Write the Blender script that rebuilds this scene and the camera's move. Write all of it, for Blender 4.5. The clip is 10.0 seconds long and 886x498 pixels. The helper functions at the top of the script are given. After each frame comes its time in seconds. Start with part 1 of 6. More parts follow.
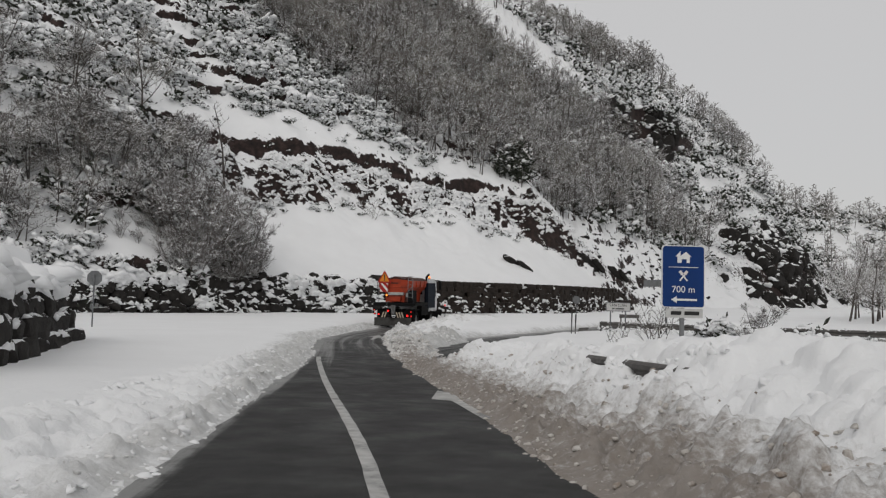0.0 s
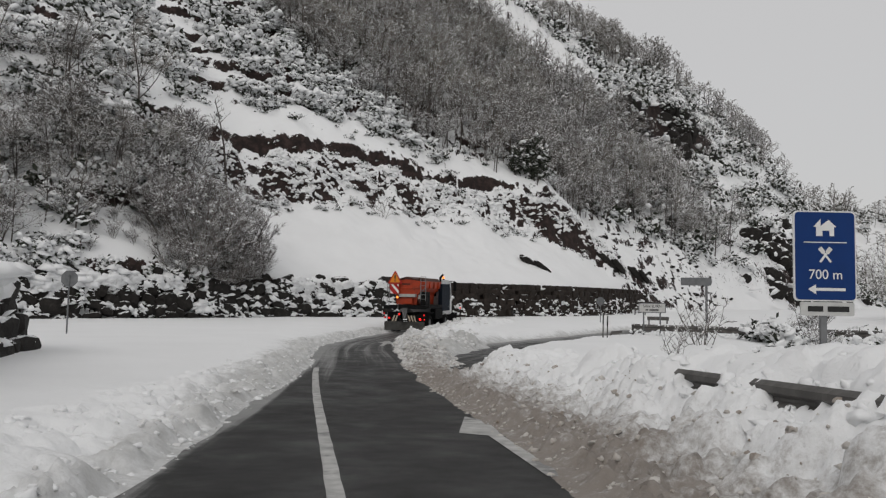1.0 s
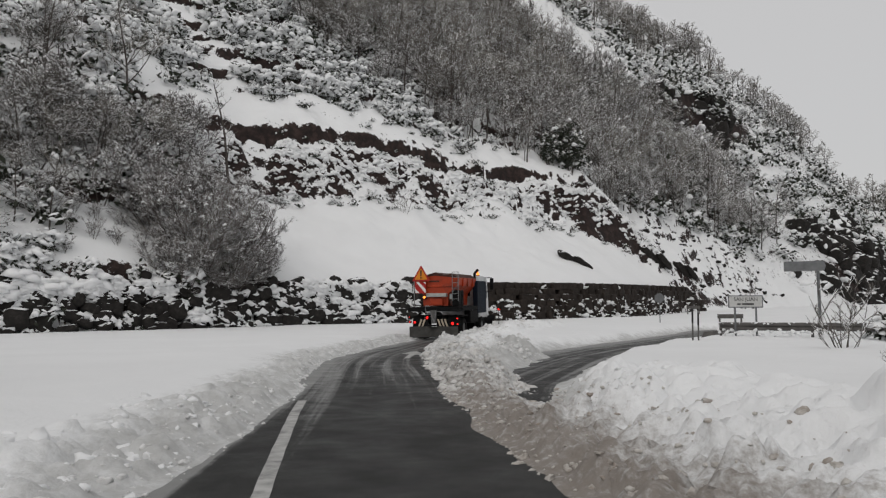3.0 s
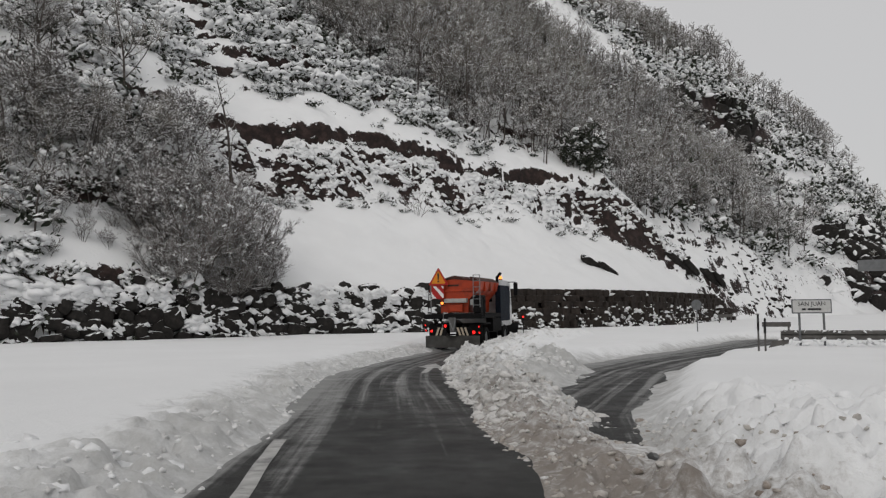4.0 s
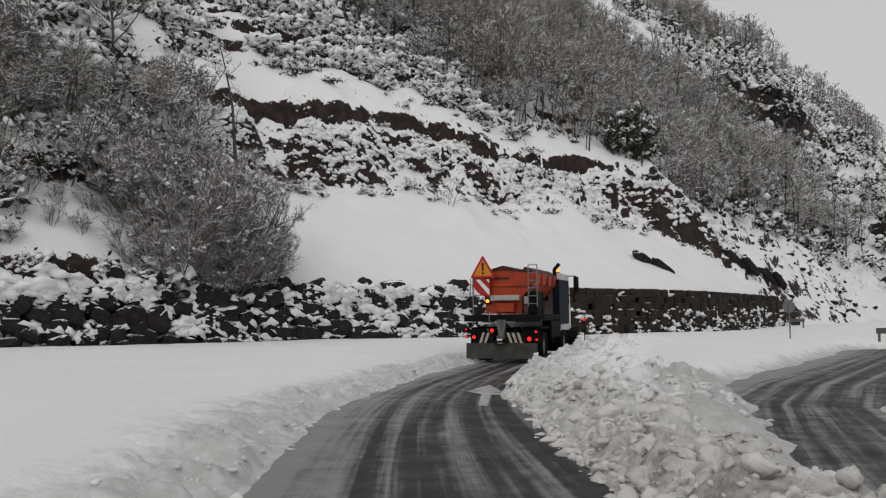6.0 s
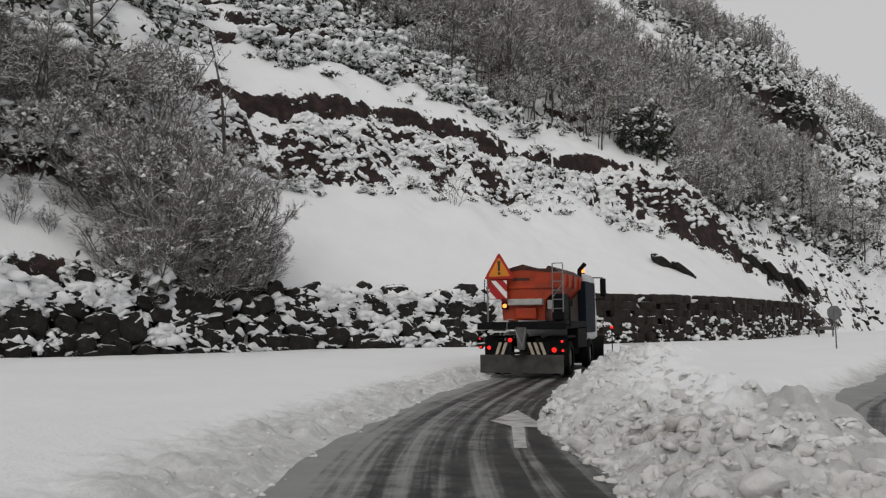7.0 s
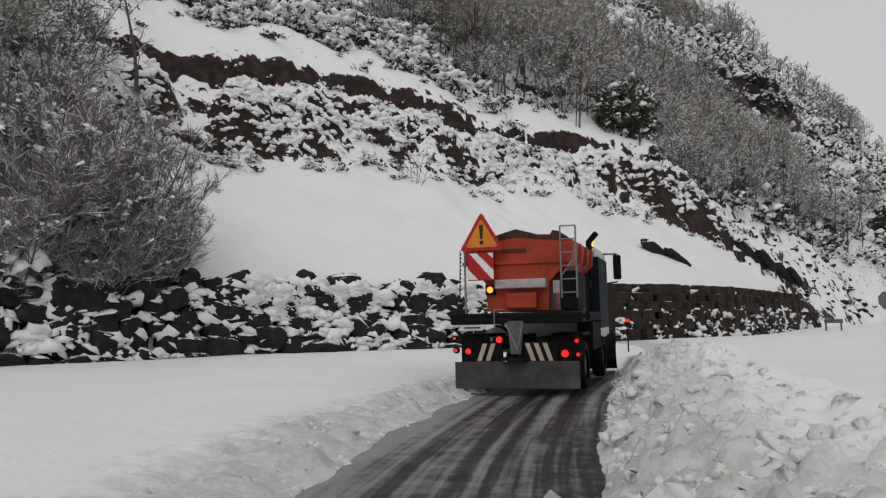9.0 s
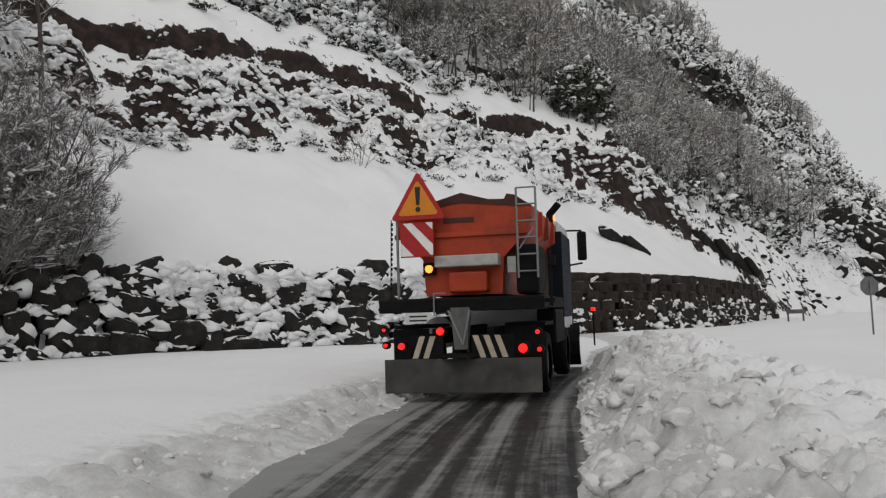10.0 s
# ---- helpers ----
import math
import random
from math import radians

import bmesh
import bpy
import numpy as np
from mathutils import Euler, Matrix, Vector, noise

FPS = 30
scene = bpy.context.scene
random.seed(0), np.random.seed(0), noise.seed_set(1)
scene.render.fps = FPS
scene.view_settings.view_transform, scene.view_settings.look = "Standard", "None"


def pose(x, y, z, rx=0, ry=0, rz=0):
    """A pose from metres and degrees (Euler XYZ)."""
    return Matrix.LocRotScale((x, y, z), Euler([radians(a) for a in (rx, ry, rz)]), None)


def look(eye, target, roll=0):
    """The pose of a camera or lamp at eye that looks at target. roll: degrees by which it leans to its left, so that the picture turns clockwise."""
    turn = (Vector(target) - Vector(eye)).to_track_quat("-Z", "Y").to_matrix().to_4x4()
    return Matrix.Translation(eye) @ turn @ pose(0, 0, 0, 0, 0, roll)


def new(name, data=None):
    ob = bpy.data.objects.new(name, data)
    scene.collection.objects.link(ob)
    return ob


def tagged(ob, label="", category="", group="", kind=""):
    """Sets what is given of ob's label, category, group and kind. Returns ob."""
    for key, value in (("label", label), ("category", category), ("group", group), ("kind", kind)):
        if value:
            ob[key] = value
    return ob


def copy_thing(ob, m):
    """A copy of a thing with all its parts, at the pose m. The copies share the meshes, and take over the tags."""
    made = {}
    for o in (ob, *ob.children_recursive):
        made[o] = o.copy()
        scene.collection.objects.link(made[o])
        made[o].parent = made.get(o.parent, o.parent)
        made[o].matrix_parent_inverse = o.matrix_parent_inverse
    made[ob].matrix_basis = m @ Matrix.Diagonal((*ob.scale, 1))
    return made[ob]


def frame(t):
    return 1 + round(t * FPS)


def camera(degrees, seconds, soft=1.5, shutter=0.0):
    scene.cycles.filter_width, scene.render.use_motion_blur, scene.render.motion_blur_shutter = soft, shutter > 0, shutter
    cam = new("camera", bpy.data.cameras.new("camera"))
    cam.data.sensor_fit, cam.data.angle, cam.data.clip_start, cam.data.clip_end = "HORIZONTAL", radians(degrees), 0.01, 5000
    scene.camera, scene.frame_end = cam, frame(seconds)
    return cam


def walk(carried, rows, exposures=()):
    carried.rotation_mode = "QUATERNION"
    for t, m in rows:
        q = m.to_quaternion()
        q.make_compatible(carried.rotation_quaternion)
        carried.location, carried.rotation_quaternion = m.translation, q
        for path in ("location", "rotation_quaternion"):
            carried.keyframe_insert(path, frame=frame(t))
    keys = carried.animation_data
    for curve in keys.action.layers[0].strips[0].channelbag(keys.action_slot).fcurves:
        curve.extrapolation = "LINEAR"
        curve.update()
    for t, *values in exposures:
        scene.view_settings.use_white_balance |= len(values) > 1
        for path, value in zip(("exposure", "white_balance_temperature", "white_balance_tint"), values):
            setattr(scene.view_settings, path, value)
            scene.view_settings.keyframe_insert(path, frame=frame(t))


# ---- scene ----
cam = camera(58.0, 10.0, 1.25)
PATH = [
    (0, (2.208, 0.81, 1.391), (2.234, 2.806, 1.52), 1.4),
    (0.5, (2.098, 2.75, 1.355), (2.108, 4.745, 1.491), 1.3),
    (1, (2.025, 4.76, 1.259), (2.023, 6.755, 1.398), 1.0),
    (1.5, (1.936, 6.754, 1.18), (1.923, 8.749, 1.324), 0.6),
    (2, (1.754, 8.817, 1.139), (1.728, 10.812, 1.278), 0.1),
    (2.5, (1.585, 10.82, 1.075), (1.543, 12.814, 1.218), -0.2),
    (4, (0.995, 16.728, 0.853), (0.905, 18.717, 1.034), -0.5),
    (4.5, (0.731, 18.643, 0.867), (0.623, 20.632, 1.052), -0.3),
    (5, (0.412, 20.647, 0.863), (0.283, 22.634, 1.049), -0.1),
    (5.5, (0.12, 22.584, 0.839), (-0.021, 24.571, 1.022), -0.1),
    (7, (-0.646, 28.318, 0.852), (-0.799, 30.301, 1.063), -0.2),
    (7.5, (-0.871, 30.196, 0.838), (-1.021, 32.18, 1.048), -0.0),
    (8, (-0.985, 32.035, 0.829), (-1.106, 34.021, 1.038), -0.5),
    (8.5, (-1.061, 33.885, 0.849), (-1.155, 35.871, 1.063), -0.7),
    (9, (-1.086, 35.819, 0.809), (-1.148, 37.807, 1.019), -1.0),
    (9.5, (-0.985, 37.595, 0.744), (-0.993, 39.584, 0.953), -1.5),
    (10, (-0.769, 39.148, 0.722), (-0.715, 41.137, 0.918), -1.5),
]
walk(cam, [(t, look(eye, target, roll)) for t, eye, target, roll in PATH])


# ---- light ----
world = bpy.data.worlds.new("overcast_sky")
scene.world = world
world.use_nodes = True
wn, wl = world.node_tree.nodes, world.node_tree.links
sky = wn.new("ShaderNodeTexSky")
sky.sky_type = "NISHITA"
sky.sun_disc = False
sky.sun_elevation, sky.sun_rotation = radians(38), radians(200)
sky.dust_density, sky.air_density = 3.0, 1.0
dim = wn.new("ShaderNodeVectorMath")
dim.operation = "SCALE"
dim.inputs["Scale"].default_value = 0.09
veil = wn.new("ShaderNodeMix")          # cloud cover in front of the clear sky
veil.data_type = "RGBA"
veil.inputs["Factor"].default_value = 0.9
veil.inputs["B"].default_value = (0.600, 0.590, 0.583, 1)
wl.new(sky.outputs["Color"], dim.inputs[0])
wl.new(dim.outputs[0], veil.inputs["A"])
wl.new(veil.outputs["Result"], wn["Background"].inputs["Color"])
wn["Background"].inputs["Strength"].default_value = 1.0
sun = new("sun", bpy.data.lights.new("sun", "SUN"))
sun.data.energy, sun.data.angle, sun.data.color = 0.55, radians(40), (1.0, 0.97, 0.93)
sun.matrix_world = look((0, 0, 50), (0 + 12, 0 + 30, 50 - 26))
scene.view_settings.exposure = 0.0


# ---- materials ----
def mat(name, rough=0.6, metal=0.0, spec=0.5):
    m = bpy.data.materials.new(name)
    m.use_nodes = True
    b = m.node_tree.nodes["Principled BSDF"]
    b.inputs["Roughness"].default_value = rough
    b.inputs["Metallic"].default_value = metal
    b.inputs["Specular IOR Level"].default_value = spec
    return m, m.node_tree.nodes, m.node_tree.links, b


def noise_node(n, l, scale, detail=4.0, rough=0.6, stretch=None, space="Object", distort=0.0):
    c = n.new("ShaderNodeNewGeometry") if space == "Position" else n.new("ShaderNodeTexCoord")
    t = n.new("ShaderNodeTexNoise")
    t.inputs["Scale"].default_value = scale
    t.inputs["Detail"].default_value = detail
    t.inputs["Roughness"].default_value = rough
    t.inputs["Distortion"].default_value = distort
    if stretch:
        mp = n.new("ShaderNodeMapping")
        mp.inputs["Scale"].default_value = stretch
        l.new(c.outputs[space], mp.inputs["Vector"])
        l.new(mp.outputs["Vector"], t.inputs["Vector"])
    else:
        l.new(c.outputs[space], t.inputs["Vector"])
    return t.outputs["Fac"]


def ramp(n, l, fac, stops):
    r = n.new("ShaderNodeValToRGB")
    e = r.color_ramp.elements
    e[0].position, e[0].color = stops[0][0], (*stops[0][1], 1)
    e[1].position, e[1].color = stops[-1][0], (*stops[-1][1], 1)
    for p, c in stops[1:-1]:
        x = e.new(p)
        x.color = (*c, 1)
    l.new(fac, r.inputs["Fac"])
    return r.outputs["Color"]


def mix(n, l, fac, a, b):
    m = n.new("ShaderNodeMix")
    m.data_type = "RGBA"
    for sock, v in ((m.inputs["Factor"], fac), (m.inputs["A"], a), (m.inputs["B"], b)):
        if isinstance(v, tuple):
            sock.default_value = (*v, 1)
        elif isinstance(v, (int, float)):
            sock.default_value = v
        else:
            l.new(v, sock)
    return m.outputs["Result"]


def calc(n, l, op, a, b=0.0, c=0.0):
    m = n.new("ShaderNodeMath")
    m.operation = op
    for sock, v in zip(m.inputs, (a, b, c)):
        if isinstance(v, (int, float)):
            sock.default_value = v
        else:
            l.new(v, sock)
    return m.outputs[0]


def span(n, l, v, lo, hi):
    m = n.new("ShaderNodeMapRange")
    m.interpolation_type = "SMOOTHSTEP"
    m.inputs["From Min"].default_value, m.inputs["From Max"].default_value = lo, hi
    l.new(v, m.inputs["Value"])
    return m.outputs["Result"]


def bump(n, l, b, height, strength=0.4, dist=0.02):
    k = n.new("ShaderNodeBump")
    k.inputs["Strength"].default_value, k.inputs["Distance"].default_value = strength, dist
    l.new(height, k.inputs["Height"])
    l.new(k.outputs["Normal"], b.inputs["Normal"])


def up(n, l):
    g = n.new("ShaderNodeNewGeometry")
    x = n.new("ShaderNodeSeparateXYZ")
    l.new(g.outputs["Normal"], x.inputs[0])
    return x.outputs["Z"]


def plain(name, col, rough=0.5, metal=0.0, var=0.25, scale=6.0, rel=0.0, grime=None, spec=0.3):
    """Paint, metal, rubber or plastic with two scales of tone, optional grime and relief."""
    m, n, l, b = mat(name, rough, metal, spec)
    a = noise_node(n, l, scale, 5)
    dark, light = tuple(c * (1 - var) for c in col), tuple(min(1, c * (1 + var)) for c in col)
    c = ramp(n, l, a, [(0.3, dark), (0.7, light)])
    if grime:
        g = noise_node(n, l, scale * 0.45, 6, 0.7)
        c = mix(n, l, span(n, l, g, 0.48, 0.7), c, grime)
    l.new(c, b.inputs["Base Color"])
    l.new(ramp(n, l, noise_node(n, l, scale * 4, 3), [(0.3, (rough * 0.8,) * 3), (0.7, (min(1, rough * 1.2),) * 3)]), b.inputs["Roughness"])
    if rel:
        bump(n, l, b, noise_node(n, l, scale * 6, 4), 0.5, rel)
    return m


SNOW = (0.86, 0.87, 0.88)


def snow_over(name, base_stops, scale, lo, hi, jitter, patch, rel=0.05, rough=0.85, other=None):
    """Ground, rock, bark or leaf with snow lying on whatever faces upwards."""
    m, n, l, b = mat(name, rough, 0, 0.25)
    rock = ramp(n, l, noise_node(n, l, scale, 6, 0.65, space="Position"), base_stops)
    if other:       # a second tone in broad drifts, and from plant to plant
        info = n.new("ShaderNodeObjectInfo")
        share = calc(n, l, "MULTIPLY_ADD", info.outputs["Random"], 0.3, noise_node(n, l, 0.11, 4, 0.6, space="Position"))
        rock = mix(n, l, span(n, l, share, 0.45, 0.8), rock, ramp(n, l, noise_node(n, l, scale, 6, 0.65, space="Position"), other))
    edge = calc(n, l, "MULTIPLY_ADD", calc(n, l, "SUBTRACT", noise_node(n, l, patch, 8, 0.7, space="Position"), 0.5), jitter, up(n, l))
    f = span(n, l, edge, lo, hi)
    white = ramp(n, l, noise_node(n, l, 0.35, 5, space="Position"), [(0.3, tuple(c * 0.95 for c in SNOW)), (0.7, SNOW)])
    l.new(mix(n, l, f, rock, white), b.inputs["Base Color"])
    bump(n, l, b, noise_node(n, l, scale * 3, 6, 0.7, space="Position"), 0.6, rel)
    return m


M_HILL = snow_over("snowy_hillside", [(0.25, (0.008, 0.007, 0.007)), (0.5, (0.026, 0.0175, 0.016)), (0.75, (0.068, 0.043, 0.037))], 1.6, 0.50, 0.535, 0.74, 2.0, 0.08)
M_ROCK = snow_over("dark_wall_stone", [(0.25, (0.007, 0.0065, 0.006)), (0.55, (0.02, 0.018, 0.0165)), (0.8, (0.05, 0.045, 0.04))], 3.0, 0.80, 0.86, 1.9, 0.7, 0.04)
M_MASONRY = snow_over("brown_wall_stone", [(0.25, (0.010, 0.008, 0.007)), (0.55, (0.028, 0.022, 0.0185)), (0.8, (0.065, 0.05, 0.042))], 3.0, 1.0, 1.08, 1.0, 0.6, 0.04)
M_BARK = snow_over("bare_bark", [(0.3, (0.045, 0.038, 0.034)), (0.7, (0.12, 0.105, 0.095))], 6.0, 0.45, 0.6, 0.5, 3.0, 0.02)
M_TWIG = snow_over("snow_dusted_twigs", [(0.3, (0.140, 0.128, 0.110)), (0.7, (0.325, 0.304, 0.270))], 2.0, -0.12, 0.48, 0.9, 1.1, 0.0, other=[(0.3, (0.062, 0.055, 0.050)), (0.7, (0.165, 0.151, 0.140))])
M_LADEN = snow_over("snow_laden_twigs", [(0.3, (0.100, 0.090, 0.084)), (0.7, (0.285, 0.263, 0.250))], 2.0, 0.0, 0.45, 0.9, 1.1, 0.0, other=[(0.3, (0.066, 0.059, 0.056)), (0.7, (0.18, 0.163, 0.157))])
M_LEAF = snow_over("dark_evergreen_leaf", [(0.3, (0.012, 0.016, 0.011)), (0.7, (0.055, 0.06, 0.045))], 2.5, 0.55, 0.8, 0.6, 2.0, 0.0)


def snow_material(name, gritty):
    m, n, l, b = mat(name, 0.8, 0, 0.2)
    big, fine = noise_node(n, l, 0.25, 5), noise_node(n, l, 9, 6, 0.7)
    c = ramp(n, l, big, [(0.3, tuple(v * 0.95 for v in SNOW)), (0.7, SNOW)])
    c = mix(n, l, calc(n, l, "MULTIPLY", span(n, l, fine, 0.55, 0.75), 0.2), c, (0.72, 0.73, 0.74))
    h = calc(n, l, "ADD", noise_node(n, l, 2.5, 5), calc(n, l, "MULTIPLY", fine, 0.4))
    if gritty:      # road grit and meltwater worked into the ploughed edge
        for layer, tone, sc, soft in (("slush", (0.36, 0.36, 0.35), 3.0, 0.26), ("grit", (0.165, 0.13, 0.10), 7.5, 0.17)):
            at = n.new("ShaderNodeAttribute")
            at.attribute_name = layer
            lev = calc(n, l, "ADD", at.outputs["Fac"], calc(n, l, "MULTIPLY_ADD", noise_node(n, l, sc, 7, 0.72), 1.2, -0.6))
            c = mix(n, l, calc(n, l, "MULTIPLY", span(n, l, lev, 0.5 - soft, 0.5 + soft * 2), 0.8), c, tone)
    l.new(c, b.inputs["Base Color"])
    bump(n, l, b, calc(n, l, "MULTIPLY_ADD", noise_node(n, l, 26, 4, 0.7), 0.3, h) if gritty else h, 0.7 if gritty else 0.5, 0.06)
    return m


M_SNOW = snow_material("fresh_snow", False)
M_FIELD = snow_material("ploughed_and_fresh_snow", True)


def slush_material(name, clean, dirt, share):
    m, n, l, b = mat(name, 0.6, 0, 0.4)
    d = span(n, l, noise_node(n, l, 0.9, 6, 0.7), share - 0.14, share + 0.12)
    e = noise_node(n, l, 7, 5, 0.7)
    c = mix(n, l, calc(n, l, "MULTIPLY", d, span(n, l, e, 0.3, 0.65)), clean, dirt)
    l.new(c, b.inputs["Base Color"])
    bump(n, l, b, noise_node(n, l, 5, 6, 0.7), 0.8, 0.06)
    return m


M_CLOD = slush_material("ploughed_snow", (0.80, 0.80, 0.80), (0.48, 0.48, 0.468), 0.53)
M_SLUSHY = slush_material("slushy_ploughed_snow", (0.72, 0.712, 0.70), (0.42, 0.40, 0.375), 0.52)
M_DIRTY = slush_material("dirty_ploughed_snow", (0.62, 0.60, 0.57), (0.24, 0.19, 0.15), 0.5)


def asphalt_material():
    m, n, l, b = mat("wet_asphalt", 0.45, 0, 0.25)
    grain, broad = noise_node(n, l, 60, 3), noise_node(n, l, 0.5, 5)
    c = mix(n, l, grain, ramp(n, l, broad, [(0.3, (0.008, 0.0083, 0.0083)), (0.7, (0.018, 0.0182, 0.018))]), (0.024, 0.024, 0.0235))
    # thin slush left in long streaks behind the tyres, denser further up the road
    uv = n.new("ShaderNodeUVMap")
    sep = n.new("ShaderNodeSeparateXYZ")
    l.new(uv.outputs["UV"], sep.inputs[0])
    mp = n.new("ShaderNodeMapping")
    mp.inputs["Scale"].default_value = (3.4, 0.05, 1)
    l.new(uv.outputs["UV"], mp.inputs["Vector"])
    t = n.new("ShaderNodeTexNoise")
    t.inputs["Scale"].default_value, t.inputs["Detail"].default_value, t.inputs["Roughness"].default_value = 1.0, 6, 0.62
    l.new(mp.outputs["Vector"], t.inputs["Vector"])
    more = span(n, l, sep.outputs["Y"], 29.0, 44.0)
    crumbs = noise_node(n, l, 3.2, 6, 0.75)
    kerbside = span(n, l, calc(n, l, "MULTIPLY", sep.outputs["X"], -1.0), 1.2, 1.65)
    rim = calc(n, l, "MULTIPLY", span(n, l, calc(n, l, "MULTIPLY", sep.outputs["X"], -1.0), 0.35, 1.5), span(n, l, sep.outputs["Y"], 24.0, 34.0))
    more = calc(n, l, "MULTIPLY_ADD", rim, 0.8, calc(n, l, "MULTIPLY_ADD", kerbside, 1.7, more))
    level = calc(n, l, "ADD", calc(n, l, "MULTIPLY_ADD", more, 0.28, t.outputs["Fac"]), calc(n, l, "MULTIPLY_ADD", crumbs, 0.36, -0.18))
    f = span(n, l, level, 0.72, 0.94)
    l.new(mix(n, l, calc(n, l, "MULTIPLY", f, 0.62), c, (0.38, 0.385, 0.38)), b.inputs["Base Color"])
    l.new(ramp(n, l, noise_node(n, l, 1.3, 5), [(0.3, (0.42,) * 3), (0.7, (0.7,) * 3)]), b.inputs["Roughness"])
    bump(n, l, b, calc(n, l, "MULTIPLY_ADD", f, 1.5, grain), 0.4, 0.012)
    return m


M_ASPHALT = asphalt_material()
M_LINE = plain("worn_white_road_paint", (0.42, 0.42, 0.41), 0.6, 0, 0.3, 5, 0.004, (0.16, 0.16, 0.16))
M_ORANGE = plain("orange_hopper_paint", (0.35, 0.038, 0.009), 0.5, 0, 0.25, 2.2, 0, (0.15, 0.03, 0.014))
M_TARP = plain("dark_hopper_tarpaulin", (0.05, 0.018, 0.012), 0.7, 0, 0.3, 4)
M_BLACK = plain("black_truck_steel", (0.006, 0.006, 0.0065), 0.75, 0.0, 0.4, 5, spec=0.12)
M_RUBBER = plain("salt_grey_rubber", (0.06, 0.059, 0.056), 0.85, 0, 0.3, 3, 0.004, (0.10, 0.098, 0.092), 0.15)
M_TYRE = plain("tyre_rubber", (0.01, 0.01, 0.01), 0.9, 0, 0.3, 6, spec=0.1)
M_STEEL = plain("dull_galvanised_steel", (0.22, 0.225, 0.23), 0.45, 0.7, 0.2, 5)
M_GREYPL = plain("pale_grey_plate", (0.36, 0.355, 0.34), 0.5, 0.1, 0.2, 5, 0, (0.18, 0.17, 0.16))
M_CHUTE = plain("grey_chute_steel", (0.12, 0.12, 0.118), 0.55, 0.4, 0.3, 5)
M_YELLOW = plain("retroreflective_yellow", (0.62, 0.21, 0.012), 0.4, 0, 0.08, 6)
M_RED = plain("signal_red", (0.36, 0.013, 0.012), 0.4, 0, 0.12, 6)
M_WHITE = plain("sign_white", (0.72, 0.72, 0.71), 0.45, 0, 0.06, 6)
M_CREAM = plain("grimy_pale_stripe", (0.42, 0.36, 0.28), 0.5, 0, 0.2, 6)
M_CABW = plain("white_cab_paint", (0.62, 0.63, 0.64), 0.35, 0, 0.08, 3, 0, (0.4, 0.4, 0.4))
M_NAVY = plain("dark_blue_side_panel", (0.008, 0.013, 0.022), 0.65, 0, 0.3, 3, spec=0.1)
M_SIGNBLUE = plain("sign_blue", (0.004, 0.032, 0.145), 0.5, 0, 0.08, 4, spec=0.2)
M_SIGNGREY = plain("grey_sign_back", (0.15, 0.155, 0.16), 0.5, 0.4, 0.2, 6)
M_SIGNPALE = plain("pale_weathered_sign_face", (0.5, 0.5, 0.49), 0.5, 0, 0.12, 6)
M_INK = plain("black_sign_ink", (0.02, 0.02, 0.02), 0.6, 0, 0.1, 8)
M_RAIL = plain("weathered_barrier", (0.11, 0.105, 0.1), 0.6, 0.4, 0.3, 4)


def lamp_glow(name, col, strength):
    m, n, l, b = mat(name, 0.3)
    b.inputs["Base Color"].default_value = (*col, 1)
    b.inputs["Emission Color"].default_value = (*col, 1)
    b.inputs["Emission Strength"].default_value = strength
    return m


M_TAIL = lamp_glow("lit_red_tail_lamp", (1.0, 0.012, 0.010), 1.25)
M_AMBER = lamp_glow("lit_amber_lamp", (1.0, 0.25, 0.035), 2.2)
m_gl, n_gl, l_gl, b_gl = mat("dark_cab_glass", 0.08)
b_gl.inputs["Base Color"].default_value = (0.012, 0.014, 0.016, 1)
M_GLASS = m_gl


# ---- shape helpers ----
def part(name, bm, material, parent=None, label="", smooth=False):
    me = bpy.data.meshes.new(name)
    bm.to_mesh(me)
    bm.free()
    me.materials.append(material)
    if smooth:
        me.polygons.foreach_set("use_smooth", [True] * len(me.polygons))
    ob = new(name, me)
    if parent:
        ob.parent = parent
    if label:
        ob["label"] = label
    return ob


def mesh_part(name, verts, faces, material, parent=None, smooth=False):
    me = bpy.data.meshes.new(name)
    me.from_pydata(verts, [], faces)
    me.materials.append(material)
    if smooth:
        me.polygons.foreach_set("use_smooth", [True] * len(me.polygons))
    ob = new(name, me)
    if parent:
        ob.parent = parent
    return ob


def box(x0, x1, y0, y1, z0, z1, bev=0.0, bm=None):
    bm = bm or bmesh.new()
    r = bmesh.ops.create_cube(bm, size=1, matrix=Matrix.LocRotScale(((x0 + x1) / 2, (y0 + y1) / 2, (z0 + z1) / 2), None, (x1 - x0, y1 - y0, z1 - z0)))
    if bev:
        es = list({e for v in r["verts"] for e in v.link_edges})
        bmesh.ops.bevel(bm, geom=es, offset=bev, segments=2, affect="EDGES", profile=0.5)
    return bm


def rod(p0, p1, r0, r1=None, seg=10, bm=None):
    bm = bm or bmesh.new()
    p0, p1 = Vector(p0), Vector(p1)
    d = p1 - p0
    m = Matrix.Translation((p0 + p1) / 2) @ d.to_track_quat("Z", "Y").to_matrix().to_4x4()
    bmesh.ops.create_cone(bm, cap_ends=True, segments=seg, radius1=r0, radius2=r0 if r1 is None else r1, depth=d.length, matrix=m)
    return bm


